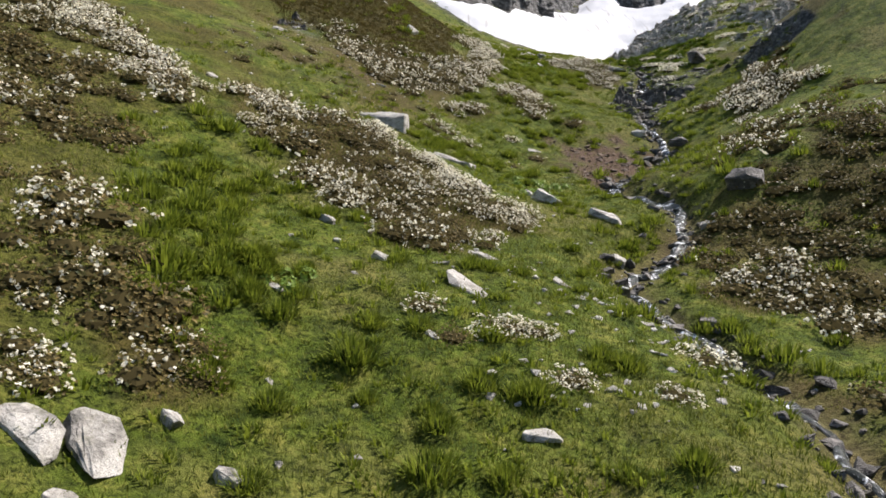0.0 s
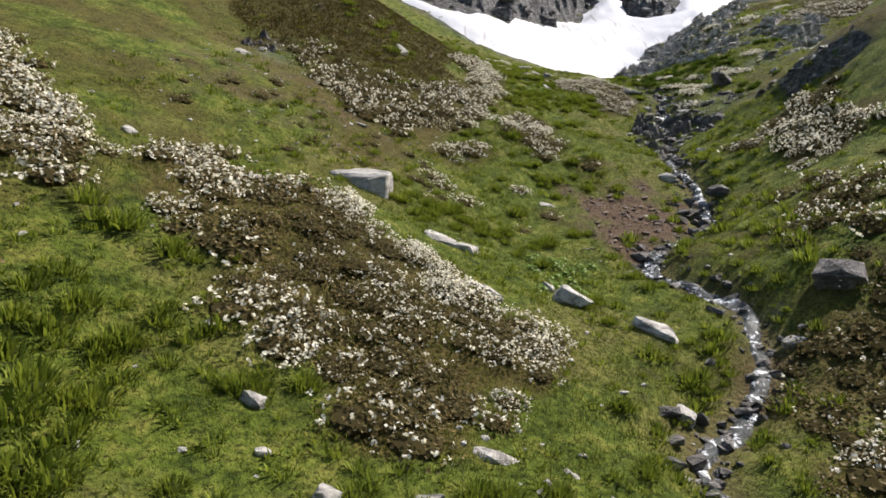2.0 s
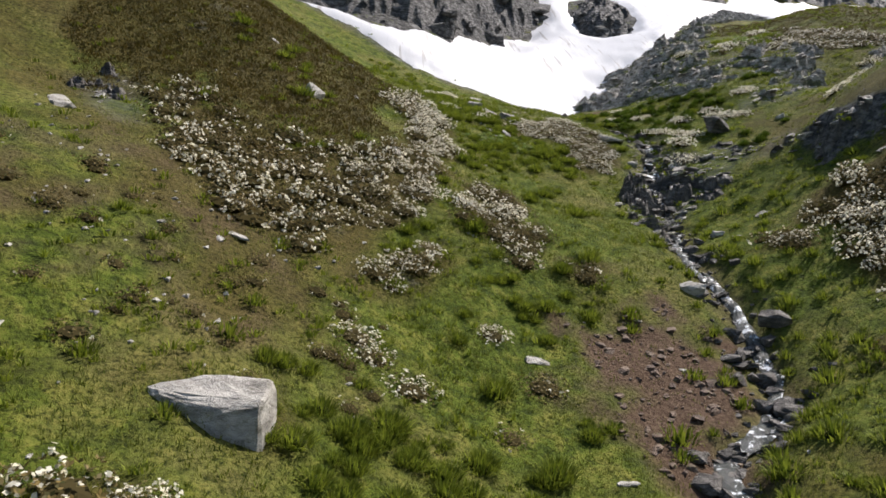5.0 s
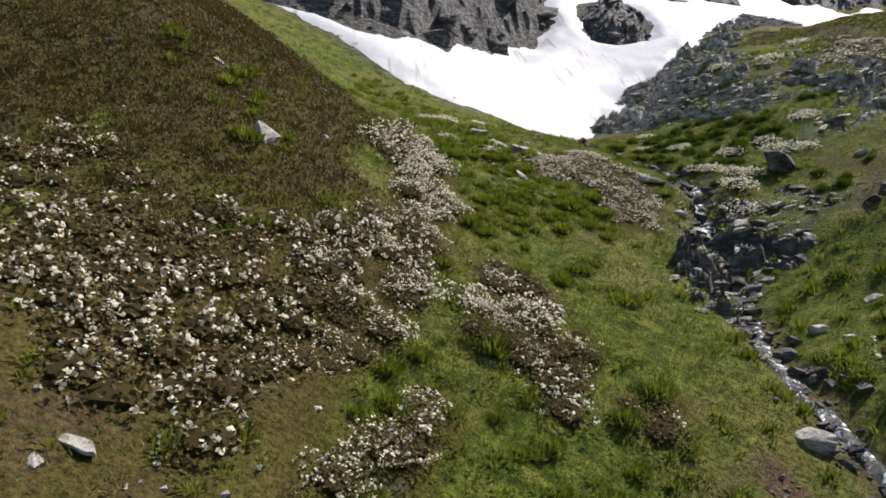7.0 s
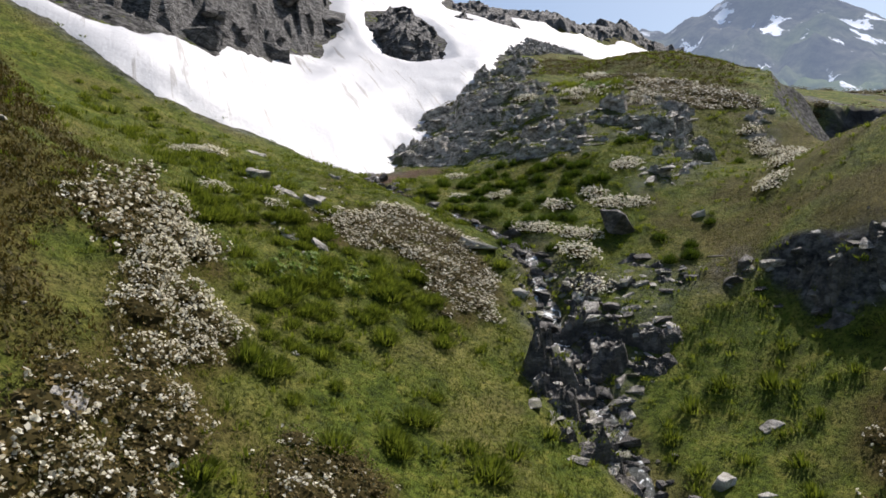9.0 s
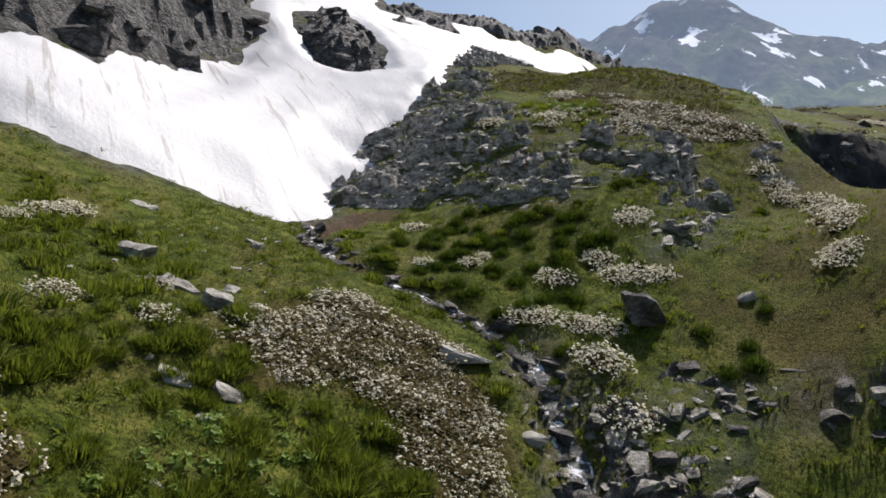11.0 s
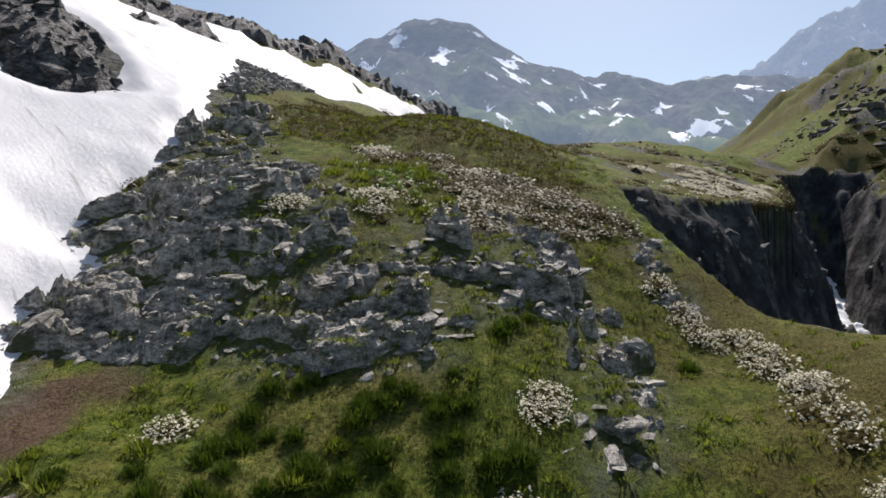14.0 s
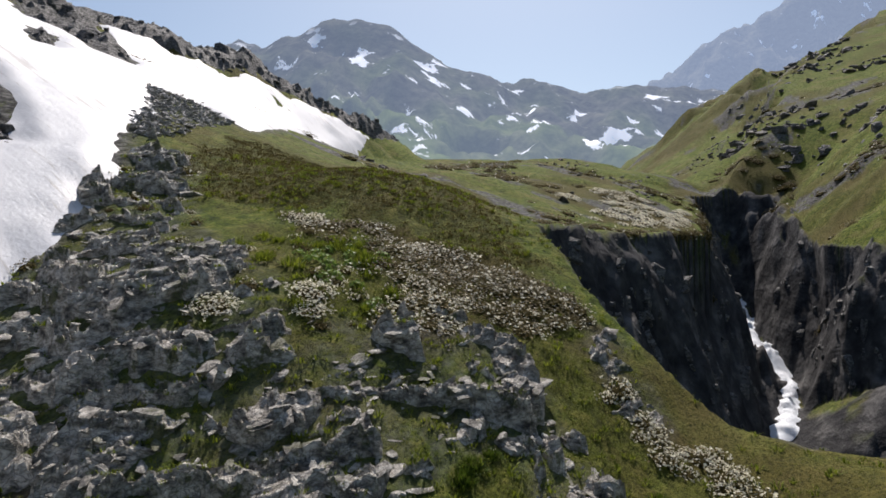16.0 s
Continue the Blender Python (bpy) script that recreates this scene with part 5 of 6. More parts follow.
keep = (up > 1.5) & (up < 120) & ~inside(mx, my, CHASM) & (rough(mx, my, 22, 4, 612) + 0.25 * rough(mx, my, 5, 2, 613) > 0.42)
mx, my = mx[keep][:700], my[keep][:700]
px, py = gen.uniform(56, 160, 1500), gen.uniform(84, 150, 1500)
keep = (rough(px, py, 14, 3, 614) > 0.3) & (to_edge(px, py, SNOWFIELD) < -1.5)
mx, my = np.concatenate([mx, px[keep][:260]]), np.concatenate([my, py[keep][:260]])
mz = base_height(mx, my)
poses = []
for x, y, z in zip(mx, my, mz):
    s = (0.7 + 2.6 * rng.random() ** 3) * (1.0 if y < 84 else 0.45)
    poses.append((rng.randrange(8), Matrix.LocRotScale((x, y, z + 0.05 * s), Euler((rng.gauss(0, 0.3), rng.gauss(0, 0.3), rng.uniform(0, 6.3))), (s, s, s))))
joined("mountain_rocks", WET_SHADE_BLOCKS, poses, "dark rocks strewn over the plateau and mountainside", "stones")


CRAG_SITES = ((237, 86.6, 5, 14), (205, 78.7, 5, 16), (192, 68.6, 4, 12), (178, 67, 3, 10), (181, 62, 4, 14), (188, 57, 4, 12), (160.5, 52.7, 3, 12), (168, 50.8, 3, 12), (230, 78, 5, 12))
poses = []
for cx, cy, spread_by, count in CRAG_SITES:
    for _ in range(count):
        x, y = cx + rng.gauss(0, 1.6 * spread_by), cy + rng.gauss(0, 0.6 * spread_by)
        s = 0.9 + 2.4 * rng.random() ** 2
        poses.append((rng.randrange(8), Matrix.LocRotScale((x, y, float(base_height(x, y)) - 0.2 * s), Euler((rng.gauss(0, 0.25), rng.gauss(0, 0.25), rng.uniform(0, 6.3))), (s * 1.3, s, s * 0.8))))
joined("mountain_crags", CLIFF_BLOCKS, poses, "dark crags standing out of the green mountainside", "rock")


# ---- flowering shrubs ----
def whorls(rng, count, radius, height, leaves, length, width, droop):
    """Leaves in rosettes over a dome. Returns vertices and triangles."""
    k = np.arange(count) + 0.5
    ph, c = np.pi * (1 + 5 ** 0.5) * k, 1 - 0.92 * k / count
    s = np.sqrt(1 - c * c)
    wob = 1 + rng.normal(0, 0.16, count)
    top = np.stack([radius * s * np.cos(ph) * wob, radius * s * np.sin(ph) * wob, height * c * wob], -1)
    out = np.stack([s * np.cos(ph), s * np.sin(ph), c + 0.35], -1)
    out /= np.linalg.norm(out, axis=1, keepdims=True)
    V, F = [], []
    for p, o in zip(top, out):
        a = np.cross(o, (0.3, 0.2, 0.9))
        a /= np.linalg.norm(a) + 1e-9
        b = np.cross(o, a)
        turn = rng.uniform(0, 6.3)
        for j in range(leaves):
            t = turn + j * 6.283 / leaves + rng.normal(0, 0.2)
            d = (a * math.cos(t) + b * math.sin(t)) * (1 - droop) + o * droop * rng.uniform(0.5, 1.4)
            w = np.cross(d, o)
            w *= width * 0.5 / (np.linalg.norm(w) + 1e-9)
            L = length * rng.uniform(0.75, 1.2)
            n = len(V)
            V += [p, p + d * L * 0.55 + w, p + d * L, p + d * L * 0.55 - w]
            F += [(n, n + 1, n + 2), (n, n + 2, n + 3)]
    return np.array(V), np.array(F), top, out


def ball(radius):
    bm = bmesh.new()
    bmesh.ops.create_icosphere(bm, subdivisions=1, radius=radius)
    v, f = np.array([q.co for q in bm.verts]), np.array([[q.index for q in p.verts] for p in bm.faces])
    bm.free()
    return v, f


BALL = ball(1.0)


def shrub_parts(seed, flowers, low=1.0, bloom=1.0, shoots=112, petals=5):
    """Vertices and triangles of the foliage, the blossom and the dark dome that fills the shrub."""
    rng = np.random.default_rng(seed)
    v, f, top, out = whorls(rng, shoots, 0.58, 0.40 * low, 5, 0.84 / shoots ** 0.5, 0.36 / shoots ** 0.5, 0.42)
    V, F, n = [], [], 0
    for i in rng.permutation(len(top))[:int(flowers * shoots / 92)]:
        # a truss: a bunch of open petals on the shoot's end
        c, k = top[i] + out[i] * rng.uniform(0.01, 0.05), rng.uniform(0.7, 1.3) * bloom
        for _ in range(petals):
            d = out[i] * 0.6 + rng.normal(0, 0.55, 3)
            d /= np.linalg.norm(d)
            w = np.cross(d, rng.normal(0, 1, 3))
            w *= 0.028 * k / (np.linalg.norm(w) + 1e-9)
            u = np.cross(d, w)
            p = c + d * rng.uniform(0.0, 0.05) * k + rng.normal(0, 0.03, 3)
            V += [p - w - u * 0.4, p + w - u * 0.4, p + w * 0.7 + u + d * 0.012, p - w * 0.7 + u + d * 0.012]
            F += [(n, n + 1, n + 2), (n, n + 2, n + 3)]
            n += 4
    blossom = (np.array(V), np.array(F)) if V else None
    # a plain dome closes the gaps and stands in for the inner shade
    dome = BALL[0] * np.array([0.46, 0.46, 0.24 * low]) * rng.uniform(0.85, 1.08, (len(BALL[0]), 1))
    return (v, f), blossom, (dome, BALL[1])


KINDS = {"white": [shrub_parts(560 + k, 86, 1.0, 1.4) for k in range(3)], "full": [shrub_parts(580 + k, 82) for k in range(4)], "rich": [shrub_parts(600 + k, 36 + 6 * k) for k in range(4)], "some": [shrub_parts(620 + k, 12 + 4 * k) for k in range(4)], "bare": [shrub_parts(640 + k, 1 + 2 * k) for k in range(3)]}
FAR_KINDS = {"white": [shrub_parts(560 + k, 86, 1.0, 2.2, 36, 4) for k in range(3)], "full": [shrub_parts(580 + k, 82, 1.0, 1.35, 42, 5) for k in range(4)], "rich": [shrub_parts(600 + k, 36 + 6 * k, 1.0, 1.45, 42, 5) for k in range(4)], "some": [shrub_parts(620 + k, 13 + 4 * k, 1.0, 1.45, 42, 5) for k in range(4)], "bare": [shrub_parts(640 + k, 1 + 2 * k, 1.0, 1.4, 42, 5) for k in range(3)]}
WORDS = {"white": "low rhododendron cushion white with blossom", "full": "rounded rhododendron shrub hidden under cream-white blossom", "rich": "rhododendron shrub covered in cream-white blossom", "some": "brown-green rhododendron shrub with scattered white blossom", "bare": "brown-green rhododendron shrub with few flowers"}
MESHES = {}
for kind, forms in KINDS.items():
    MESHES[kind] = [(mesh_of("foliage", *a, LEAF), mesh_of("blossom", *b, PETAL) if b else None, mesh_of("branchwork", *c, SHADE_DOME)) for a, b, c in forms]

SHRUBS = []
for key, poly in FLOWERING.items():
    far = key.startswith("plateau")
    x, y, e = scatter(poly, 1.25 if far else 0.52 if key in ("hill", "cushion") else 0.68, 700 + len(key), 1.3 if far or key.startswith("hill") else 0.6)
    patch = rough(x, y, 2.2, 2, 77)
    rng = random.Random(len(key))
    off = to_line(x, y, STREAM)[0]
    band_off = to_line(x, y, ((-15.2, 27.5, 0), (-12.6, 25.8, 0), (-10.2, 23.6, 0), (-7.8, 20.8, 0)))[0]
    for i in range(len(x)):
        if rng.random() < (0.06 if key != "left" else 0.5 - 0.4 * math.exp(-(band_off[i] / 1.8) ** 2)) + 0.45 * far or off[i] < 0.6:
            continue
        v = patch[i] + rng.gauss(0, 0.25)
        if key == "slope":
            upper = y[i] > 24.4 - 0.74 * (x[i] + 7.3)
            v = 0.28 * v + (0.5 if (upper and e[i] < 0.75) or (x[i] < -4.5 and y[i] > 21.5) else 0.08 if e[i] < 0.4 else -0.34)
        elif key == "hill":
            v = 0.4 * v - 0.2 + 0.4 * (e[i] < 0.6)
        elif key == "cushion":
            v = 0.4 * v + 0.05 + 0.35 * (e[i] < 0.5)
        elif key in ("strip", "strip_end"):
            v += 0.95
        elif key in ("left", "foot"):
            v += 0.9 * math.exp(-(band_off[i] / 1.5) ** 2) - 0.15
        elif key == "mound":
            v = 0.45 * v + (0.34 if x[i] > 1.3 else -0.02 - 0.2 * ramp(-x[i], 2.5, 4.5))
        elif key == "bank":
            v += 0.35
        elif key in ("shade", "shade_low"):
            v -= 0.35
        elif key == "brookside":
            v -= 0.2
        kind = "white" if far else "full" if v > 0.75 else "rich" if v > 0.2 else "some" if v > -0.25 else "bare"
        flat = 0.45 if far or key in ("cushion", "hill", "hill_top", "ledge") else 0.8
        SHRUBS.append((x[i], y[i], rng.uniform(0.62, 1.15) * (1.6 if far else 0.8 if key in ("strip", "strip_end") else 1.0), kind, flat))
rng = random.Random(57)
for _ in range(60):
    u, v = rng.uniform(0, 1), rng.uniform(0, 0.45)
    SHRUBS.append((10.2 + 8 * u + 4 * v, 24 + 20 * v, rng.uniform(0.5, 1.1), rng.choice(("bare", "some", "bare")), 0.85))
for _ in range(45):
    SHRUBS.append((rng.uniform(-10, 1), rng.uniform(29, 35), rng.uniform(0.3, 0.7), "bare", 0.8))
x, y, e = scatter(ROCKY["hill_face"], 1.6, 58, 0.5)
SHRUBS += [(a, b, rng.uniform(0.4, 0.8), rng.choice(("some", "rich", "bare")), 0.85) for a, b in zip(x, y) if rng.random() < (0.75 if a > 26.5 else 0.3)]
GREEN = [(30.4, 73), (33, 71.5), (34, 68.5), (31.8, 66.3), (28.5, 64.4), (26.5, 65.8), (25.6, 68), (28.5, 72)]
x, y, e = scatter(GREEN, 1.1, 60, 0.5)
SHRUBS += [(a, b, rng.uniform(0.35, 0.75), rng.choice(("some", "rich", "bare")), 0.85) for a, b in zip(x, y) if rng.random() < 0.4]
for _ in range(420):
    a, b = rng.uniform(58, 150), rng.uniform(78, 130)
    if float(grain(a / 9, b / 9, 615)) > 0.0:
        SHRUBS.append((a, b, rng.uniform(1.0, 2.6), "bare", 0.55))
lip, _ = smooth_line(NEAR_RIM[8:], 0.8)
SHRUBS += [(a + rng.uniform(-0.5, 0.5), b + rng.uniform(-0.3, 1.1), rng.uniform(1.0, 2.0), "bare", 0.5) for a, b in lip if 56 < a < 132]
for _ in range(900):
    a, b = rng.uniform(118, 215), rng.uniform(20, 92)
    up = (a - 114) * 0.464 - (b - 56) * 0.887
    if up > 3 and float(grain(a / 11, b / 11, 616)) + 0.6 * float(grain(a / 4, b / 4, 617)) > 0.45:
        SHRUBS.append((a, b, rng.uniform(1.2, 3.2), "bare", 0.5))
for key in ("bank_top",):
    x, y, e = scatter(HEATH[key], 0.9, 800 + len(key), 0.5)
    rng = random.Random(len(key) + 40)
    SHRUBS += [(a, b, rng.uniform(0.7, 1.2), "bare", 0.75) for a, b in zip(x, y)]
SINGLE = ((1.0, 12.9, 0.8), (1.3, 13.1, 0.6), (1.8, 13.1, 0.6), (2.1, 11.5, 0.66), (5.1, 13.5, 1.0), (3.9, 11.6, 0.62), (-0.4, 13.1, 0.65), (0.1, 12.3, 0.6), (-0.1, 32.5, 0.9), (0.3, 32.0, 0.8), (1.1, 31.4, 0.9), (2.0, 37.8, 0.8), (1.2, 36.3, 0.9),
          (3.5, 34.9, 0.73), (4.5, 33.4, 1.0), (3.2, 31.2, 0.68), (15.2, 40.1, 1.0), (15.6, 39.8, 0.9), (15.5, 34.9, 0.96), (4.9, 60.9, 1.0), (5.5, 61.3, 0.9), (4.9, 55.1, 0.8), (6.7, 54.9, 0.75), (7.0, 56.5, 0.65), (4.1, 59.5, 0.6))
UPPER = ((23.6, 57.9, 0.95), (24.2, 58.1, 0.95), (17.9, 64.0, 0.9), (21.2, 56.9, 0.9), (19.3, 56.9, 1.0), (21.0, 55.9, 1.0), (21.6, 55.5, 1.0), (22.1, 55.1, 0.9), (16.8, 55.6, 0.9), (17.3, 55.2, 0.9), (18.1, 54.5, 0.9), (18.7, 54.1, 0.9), (17.4, 52.9, 1.1),
         (16.8, 51.4, 1.1), (25.1, 50.9, 0.95), (25.6, 51.0, 0.9), (29.9, 53.5, 0.9), (17.5, 59.3, 0.65), (16.1, 60.0, 0.66), (25.3, 69.0, 1.1), (28.0, 67.5, 1.2), (27.4, 66.9, 0.9), (33.6, 72.7, 1.2), (18.2, 59.6, 0.5))
SHRUBS += [(a, b, 0.55, "rich", 0.7) for a, b in ((-5.6, 9.1), (-5.2, 9.0), (-5.4, 8.6), (-5.0, 8.6), (-5.9, 10.0))]
SHRUBS += [(a, b, 0.75, "some", 0.8) for a, b in ((-4.6, 10.4), (-4.0, 9.9), (-4.2, 9.4), (-4.1, 10.4), (-5.7, 10.6), (-5.2, 10.2))]
for x, y, s in SINGLE + UPPER:
    SHRUBS.append((x, y, s * 1.1, "bare" if (x, y) in ((0.1, 12.3), (4.5, 33.4), (3.2, 31.2)) else "full" if y > 50 else "rich", 0.58))

CLIMB = ((0, 9, 0), (0, 20, 0), (3, 36, 0), (7, 51, 0), (18, 59, 0))
bx, by = np.array([q[0] for q in SHRUBS]), np.array([q[1] for q in SHRUBS])
bz, bn = near_height(bx, by), slope_at(bx, by, base_height, 0.6)
order = np.argsort(to_line(bx, by, CLIMB)[0] - 40.0 * (np.arange(len(bx)) >= len(bx) - len(SINGLE + UPPER)))
rng = random.Random(91)
V, F, M, base = [], [], [], 0
for rank, i in enumerate(order):
    x, y, size, kind, flat = SHRUBS[i]
    pick = rng.randrange(len(KINDS[kind]))
    m = stand(x, y, bz[i] - 0.03, bn[i], rng.uniform(0, 6.3), (size, size, size * flat * rng.uniform(0.85, 1.2)), 0.65)
    if rank < 300:
        thing = tagged(new("rhododendron_shrub"), WORDS[kind], "shrub", "shrubs on the slope")
        thing.matrix_basis = m
        foliage, blossom, branchwork = MESHES[kind][pick]
        part("foliage", foliage, thing)
        part("branchwork", branchwork, thing)
        if blossom:
            part("blossom", blossom, thing, "cream-white flower heads")
        continue
    a = np.array(m)
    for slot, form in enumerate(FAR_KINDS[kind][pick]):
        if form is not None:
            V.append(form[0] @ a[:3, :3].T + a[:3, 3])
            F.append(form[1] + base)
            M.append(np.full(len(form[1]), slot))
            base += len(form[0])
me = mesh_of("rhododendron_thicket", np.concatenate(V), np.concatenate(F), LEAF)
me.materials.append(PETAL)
me.materials.append(SHADE_DOME)
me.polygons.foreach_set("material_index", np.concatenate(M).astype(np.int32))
tagged(new("rhododendron_thicket", me), "thickets of flowering rhododendron over the slopes", "shrubs", kind="stuff")

# the brown heath on the mound and on the hill's crown: short leafy sprigs
gen = np.random.default_rng(92)
hx, hy = np.concatenate([gen.uniform(-11, 3, 46000), gen.uniform(31, 47, 20000)]), np.concatenate([gen.uniform(39, 64, 46000), gen.uniform(63, 90, 20000)])
keep = (cover(hx, hy, {k: HEATH[k] for k in ("mound_top", "hill_crown")}, 1.3, 1.6) > gen.uniform(0.15, 1.25, len(hx)))
hx, hy = hx[keep], hy[keep]
hz, n, B = near_height(hx, hy), len(hx), 6
ang = gen.uniform(0, 6.283, (n, B))
hgt = 0.11 * gen.uniform(0.5, 1.2, (n, B)) * (0.7 + 0.6 * np.abs(rough(hx, hy, 1.2, 3, 93)))[:, None]
px, py = hx[:, None] + 0.09 * gen.normal(0, 1, (n, B)), hy[:, None] + 0.09 * gen.normal(0, 1, (n, B))
wx, wy, pz = -np.sin(ang) * 0.022, np.cos(ang) * 0.022, hz[:, None] - 0.01 + 0 * px
v = np.stack([np.stack([px - wx, py - wy, pz], -1), np.stack([px + wx, py + wy, pz], -1), np.stack([px + np.cos(ang) * hgt * 0.8, py + np.sin(ang) * hgt * 0.8, pz + hgt], -1)], 2).reshape(-1, 3)
tagged(new("heath", mesh_of("heath", v, np.arange(len(v)).reshape(-1, 3), HEATHER)), "low brown heath on the mounds", "heath", kind="stuff")


# ---- grass ----
TUFTS = [tuft(np.random.default_rng(900 + k), 250, 0.27, 0.28, 0.019, 0.16, 0.62) for k in range(6)]
FAR_TUFTS = [tuft(np.random.default_rng(910 + k), 85, 0.27, 0.28, 0.030, 0.15, 0.62) for k in range(6)]


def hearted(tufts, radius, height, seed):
    """Each tuft with a dense core, coloured dark for the shade between blades; also says which triangles are core."""
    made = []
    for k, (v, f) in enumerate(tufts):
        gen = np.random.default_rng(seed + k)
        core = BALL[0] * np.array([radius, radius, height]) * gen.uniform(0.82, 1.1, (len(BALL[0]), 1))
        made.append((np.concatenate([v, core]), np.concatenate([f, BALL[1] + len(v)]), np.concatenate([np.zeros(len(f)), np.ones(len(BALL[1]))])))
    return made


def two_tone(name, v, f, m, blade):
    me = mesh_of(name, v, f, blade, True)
    me.materials.append(SHADE_CORE)
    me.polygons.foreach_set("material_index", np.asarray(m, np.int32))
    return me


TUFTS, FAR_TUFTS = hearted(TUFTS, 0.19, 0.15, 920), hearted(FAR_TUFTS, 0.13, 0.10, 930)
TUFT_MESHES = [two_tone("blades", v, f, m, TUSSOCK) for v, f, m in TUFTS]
tx, ty = [], []
gen = np.random.default_rng(850)
for key, poly in LUSH.items():
    px, py = np.array(poly).T
    n = int((px.max() - px.min()) * (py.max() - py.min()) * (5.0 if key == "low" else 2.4 if key in ("hollow", "boulder") else 0.35 if key == "meadow" else 1.8))
    x, y = gen.uniform(px.min(), px.max(), n), gen.uniform(py.min(), py.max(), n)
    k = (to_edge(x, y, poly) + 0.8 * rough(x, y, 1.6, 2, 94) > 0) & (rough(x, y, 1.9, 2, 95) > -0.3)
    tx += list(x[k])
    ty += list(y[k])
rng = random.Random(55)
bank, _ = smooth_line(STREAM, 0.5)
for cx, cy in bank[6:]:
    tx.append(cx + rng.choice((-1, 1)) * rng.uniform(0.6, 1.6))
    ty.append(cy + rng.uniform(-0.4, 0.4))
for _ in range(170):
    tx.append(rng.uniform(-6, 12))
    ty.append(rng.uniform(8, 50))
for _ in range(140):
    u, v = rng.uniform(0, 1), rng.uniform(0, 1)
    tx.append(9.5 + 9 * u + 3 * v)
    ty.append(24 + 22 * v)
for x, y in (*((-4.4, 21.9), (-3.9, 22.3), (-3.6, 20.9), (-3.2, 20.8), (10.2, 28.6), (10.7, 28.4), (11.2, 28.4)), (-1.2, 10.3), (-0.1, 9.9), (-0.2, 8.9), (-1.5, 11.3), (-2.7, 12.6), (3.4, 9.4), (2.4, 9.2), (6.9, 15.6), (7.2, 14.6), (6.8, 16.6)):
    tx.append(x)
    ty.append(y)
tx, ty = np.array(tx), np.array(ty)
clear = (to_line(tx, ty, STREAM)[0] > 0.55) & (cover(tx, ty, ROCKY, 0.3, 0) < 0.5) & (cover(tx, ty, FLOWERING, 0.3, 0) < 0.8)
tx, ty = tx[clear], ty[clear]
tz, tn = near_height(tx, ty), slope_at(tx, ty, base_height)
order = np.argsort(to_line(tx, ty, CLIMB)[0])
V, F, M, base = [], [], [], 0
for rank, i in enumerate(order):
    s = (rng.uniform(0.5, 1.0) + 0.6 * rng.random() ** 3) * (1.15 if ty[i] > 44 else 1.1)
    m = stand(tx[i], ty[i], tz[i] - 0.02, tn[i], rng.uniform(0, 6.3), (s, s, s * rng.uniform(0.85, 1.2)), 0.4)
    if rank < 300:
        ob = tagged(new("grass_tussock", TUFT_MESHES[i % 6]), "dense green tussock of mountain grass", "grass tussock", "tussocks on the slope")
        ob.matrix_basis = m
    else:
        v, f, tone_ids = FAR_TUFTS[i % 6]
        a = np.array(m)
        M.append(tone_ids)
        V.append(v @ a[:3, :3].T + a[:3, 3])
        F.append(f + base)
        base += len(v)
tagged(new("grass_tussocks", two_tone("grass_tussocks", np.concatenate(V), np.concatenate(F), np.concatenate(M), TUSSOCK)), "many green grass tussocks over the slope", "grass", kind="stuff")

# tall dark rushes on the hill's foot
RUSHES = ((20.2, 63.4), (21.0, 62.6), (19.3, 63.0), (19.2, 62.2), (19.4, 61.6), (17.8, 62.5), (18.6, 62.4), (17.8, 61.8), (21.1, 61.2), (21.5, 60.9), (22.1, 60.6), (22.3, 59.4), (21.9, 59.6), (22.6, 59.2), (23.2, 60.1), (20.3, 59.9), (21.2, 58.9), (20.8, 58.4),
          (19.9, 59.1), (19.4, 60.0), (19.0, 60.8), (18.5, 60.4), (21.5, 57.7), (22.1, 57.5), (26.0, 60.3), (26.8, 60.2), (25.4, 60.2), (29.7, 56.6), (14.6, 59.6), (15.4, 59.2), (16.3, 59.5), (16.9, 59.3))
MORE_RUSHES = ((17.7, 59.9), (18.0, 58.7), (19.1, 57.9), (19.9, 57.2), (15.9, 57.5), (16.4, 57.4), (16.0, 58.1), (16.3, 56.0), (19.0, 56.0), (19.0, 55.5), (22.0, 55.9), (22.7, 51.7), (20.8, 52.4), (21.2, 51.2), (20.6, 50.6), (19.9, 50.9), (15.0, 54.4), (16.8, 53.8), (17.5, 53.3), (15.9, 53.1))
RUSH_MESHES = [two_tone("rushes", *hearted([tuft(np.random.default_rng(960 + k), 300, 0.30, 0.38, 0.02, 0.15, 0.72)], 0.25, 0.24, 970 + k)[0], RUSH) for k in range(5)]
rng = random.Random(618)
meadow = [(rng.uniform(14.4, 22.6), rng.uniform(52.5, 64)) for _ in range(150)]
meadow = [p for p in meadow if inside(*p, LUSH["meadow"])][:40]
for k, (x, y) in enumerate((*RUSHES, *MORE_RUSHES, *meadow)):
    ob = tagged(new("rush_tussock", RUSH_MESHES[k % 5]), "tall dark green rush tussock in the meadow", "grass tussock", "rushes on the hill")
    x0, y0, s = np.array([x]), np.array([y]), spread(k, 0.75, 1.3)
    ob.matrix_basis = stand(x, y, float(near_height(x0, y0)[0]) - 0.03, slope_at(x0, y0, base_height)[0], k, (s, s, s * spread(k + 7, 0.75, 1.1)), 0.3)

# little clumps between the tussocks
gen = np.random.default_rng(76)
N = 24000
cx, cy = gen.uniform(-11, 48, N), gen.uniform(7, 84, N)
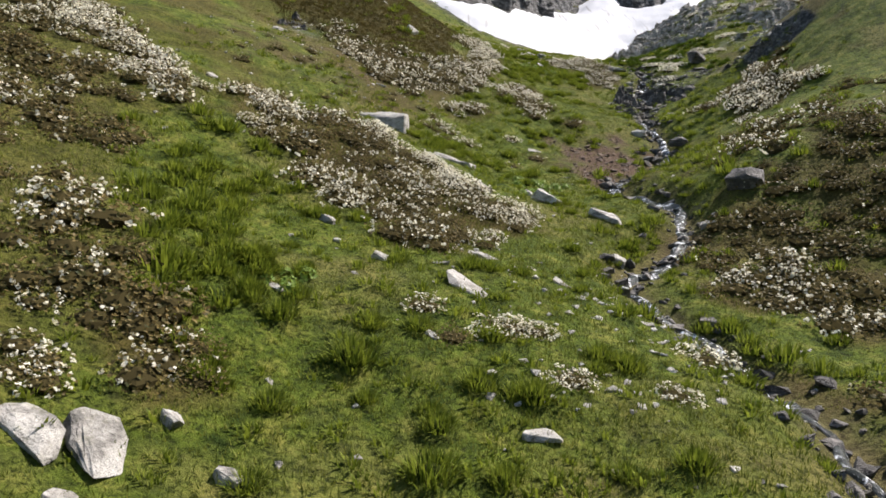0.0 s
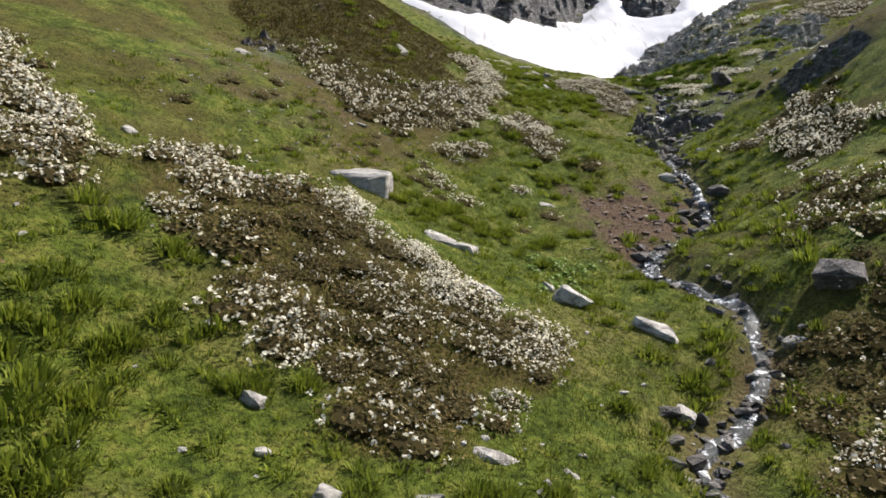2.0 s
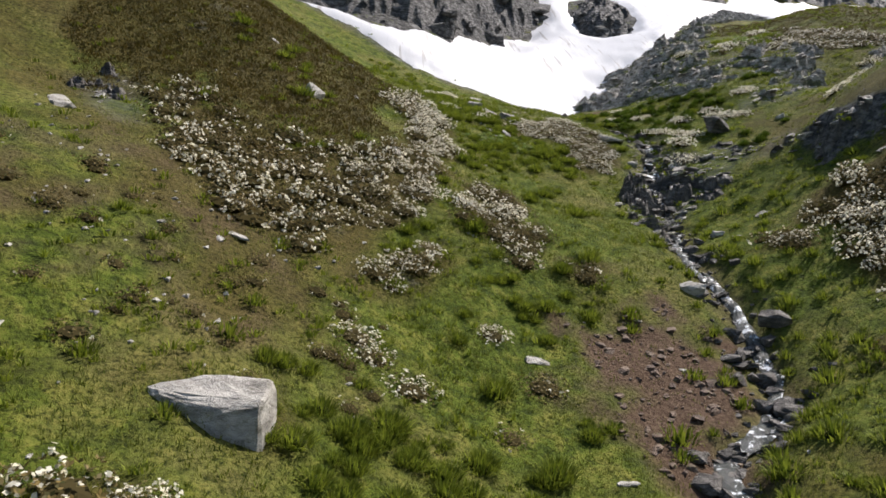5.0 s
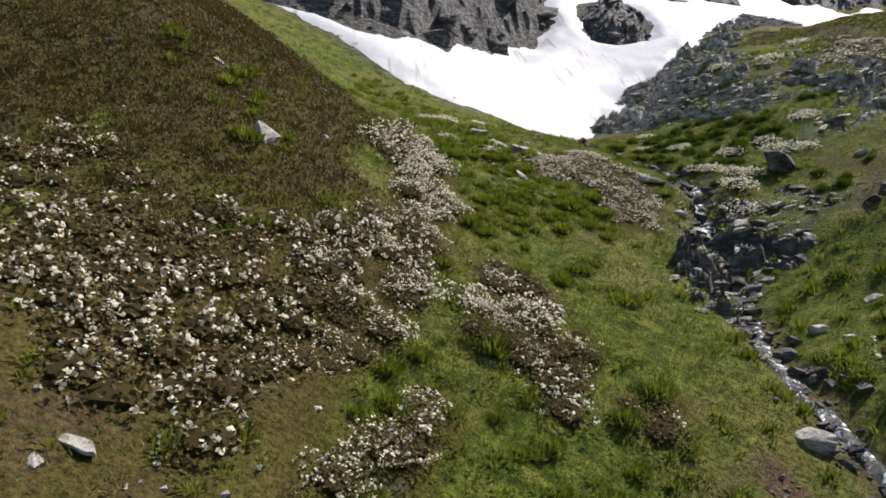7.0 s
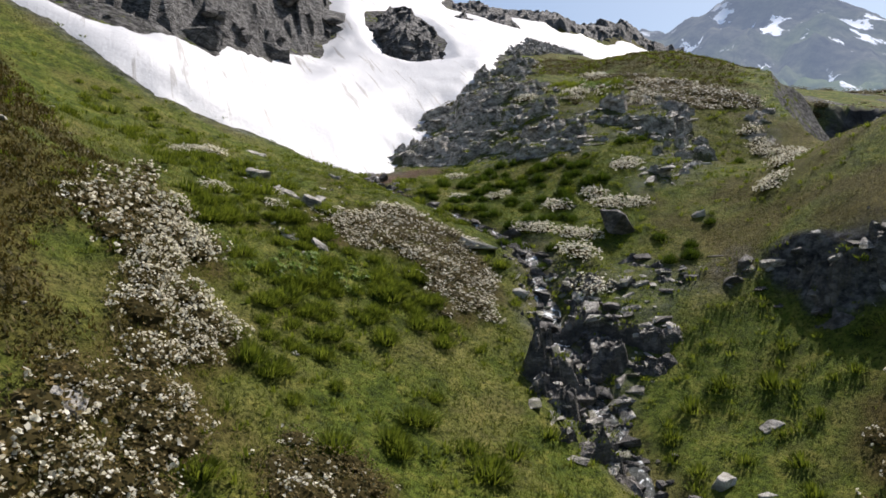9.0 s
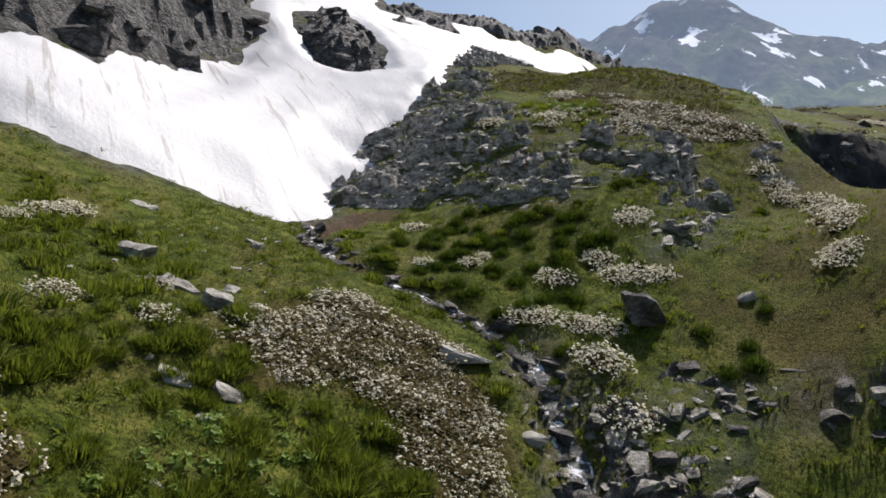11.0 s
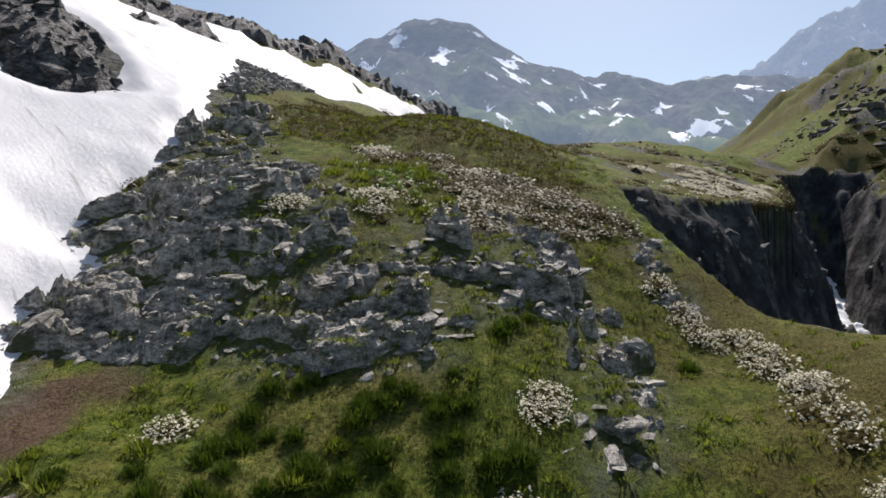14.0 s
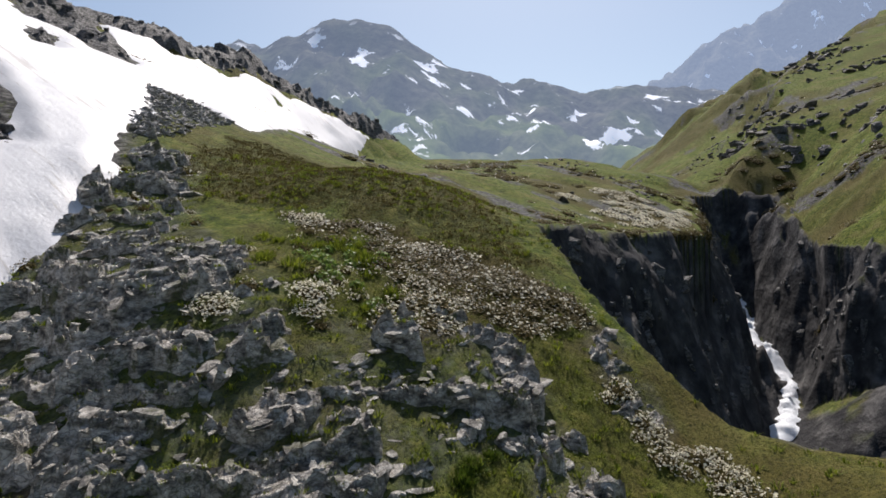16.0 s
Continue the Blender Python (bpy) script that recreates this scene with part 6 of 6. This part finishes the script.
keep = (gen.uniform(0, 1, N) < np.exp(-(to_line(cx, cy, CLIMB + ((28, 64, 0), (40, 74, 0)))[0] / 11) ** 2)) & (rough(cx, cy, 2.0, 3, 98) > -0.15) & (to_line(cx, cy, STREAM)[0] > 0.55)
keep &= ((cover(cx, cy, ROCKY) < 0.5) | (gen.uniform(0, 1, N) < 0.5)) & (cover(cx, cy, EARTH) < 0.4) & (cover(cx, cy, FLOWERING) < 0.7) & ((cover(cx, cy, {"meadow": LUSH["meadow"]}) < 0.5) | (gen.uniform(0, 1, N) < 0.25))
cx, cy = cx[keep], cy[keep]
cz = near_height(cx, cy)
CLUMPS = [tuft(np.random.default_rng(930 + k), 19, 0.12, 0.15, 0.028, 0.12) for k in range(5)]
V, F, base = [], [], 0
for x, y, z, s, t in zip(cx, cy, cz, gen.uniform(0.6, 1.5, len(cx)), gen.uniform(0, 6.283, len(cx))):
    v, f = CLUMPS[base % 5]
    c, q = math.cos(t) * s, math.sin(t) * s
    V.append(np.stack([v[:, 0] * c - v[:, 1] * q + x, v[:, 0] * q + v[:, 1] * c + y, v[:, 2] * s + z - 0.02], -1))
    F.append(f + base)
    base += len(v)
tagged(new("grass_clumps", mesh_of("grass_clumps", np.concatenate(V), np.concatenate(F), TUSSOCK)), "small clumps of green grass in the turf", "grass", kind="stuff")

# short turf: small tufts, densest along the way that the valley climbs
gen = np.random.default_rng(77)
N = 380000
gx, gy = gen.uniform(-13, 36, N), gen.uniform(6.5, 72, N)
d = to_line(gx, gy, ((0, 8, 0), (0, 20, 0), (3, 36, 0), (8, 52, 0), (20, 58, 0), (29, 64, 0)))[0]
keep = (gen.uniform(0, 1, N) < np.exp(-(d / 9.5) ** 2)) & (to_line(gx, gy, STREAM)[0] > 0.5)
gx, gy = gx[keep], gy[keep]
cov = np.maximum(np.maximum(cover(gx, gy, ROCKY), cover(gx, gy, EARTH)), np.maximum(cover(gx, gy, HEATH), 0.75 * cover(gx, gy, slopes)))
keep = gen.uniform(0, 1, len(gx)) > cov * 0.85
gx, gy = gx[keep][:85000], gy[keep][:85000]
gz = near_height(gx, gy)
rich = 0.5 + 0.5 * rough(gx, gy, 2.5, 3, 97)
n = len(gx)
B = 4
ang = gen.uniform(0, 6.283, (n, B))
hgt = (0.045 + 0.07 * np.clip(rich, 0, 1))[:, None] * gen.uniform(0.6, 1.3, (n, B))
lean = hgt * gen.uniform(0.2, 0.9, (n, B))
bx, by = gx[:, None] + 0.07 * gen.normal(0, 1, (n, B)), gy[:, None] + 0.07 * gen.normal(0, 1, (n, B))
wx, wy = -np.sin(ang) * 0.011, np.cos(ang) * 0.011
bz = gz[:, None] - 0.015 + 0 * bx
P0, P1 = np.stack([bx - wx, by - wy, bz], -1), np.stack([bx + wx, by + wy, bz], -1)
P2 = np.stack([bx + np.cos(ang) * lean, by + np.sin(ang) * lean, bz + hgt], -1)
v = np.stack([P0, P1, P2], 2).reshape(-1, 3)
tagged(new("grass", mesh_of("grass", v, np.arange(len(v)).reshape(-1, 3), BLADE)), "short green alpine turf", "grass", kind="stuff")

# broad-leaved plants
gen = np.random.default_rng(78)
v, f, _, _ = whorls(gen, 9, 0.22, 0.24, 5, 0.17, 0.085, 0.25)
dock = mesh_of("leaves", v, f, DOCK)
DOCKS = [(2.5, 26.9), (3.7, 28.6), (5.0, 28.0), (4.0, 26.3), (4.4, 25.7), (4.6, 25.1), (2.9, 24.4), (2.7, 25.7)]
for poly, seed in ((DOCKS, 1), ([(-3.6, 13.5), (-2.4, 13.8), (-2.2, 12.2), (-3.2, 11.8)], 2), ([(5.0, 50.0), (6.4, 52.4), (8.6, 51.6), (9.6, 50.0)], 3), ([(30.0, 70.5), (32.5, 70), (33, 68.3), (31.0, 66.8), (29.2, 65.6), (28.2, 66.6)], 4)):
    x, y, _ = scatter(poly, 0.85 if seed == 4 else 0.42, 880 + seed, 0.2)
    rng = random.Random(seed)
    for a, b in zip(x, y):
        if rng.random() < 0.8:
            a0, b0 = np.array([a]), np.array([b])
            ob = tagged(new("dock_plant", dock), "bright green broad-leaved plant in the grass", "plant", "broad-leaved plants")
            ob.matrix_basis = stand(a, b, float(near_height(a0, b0)[0]) - 0.02, slope_at(a0, b0, base_height)[0], rng.uniform(0, 6.3), rng.uniform(0.45, 0.85) * (1.5 if seed == 4 else 1.0), 0.6)
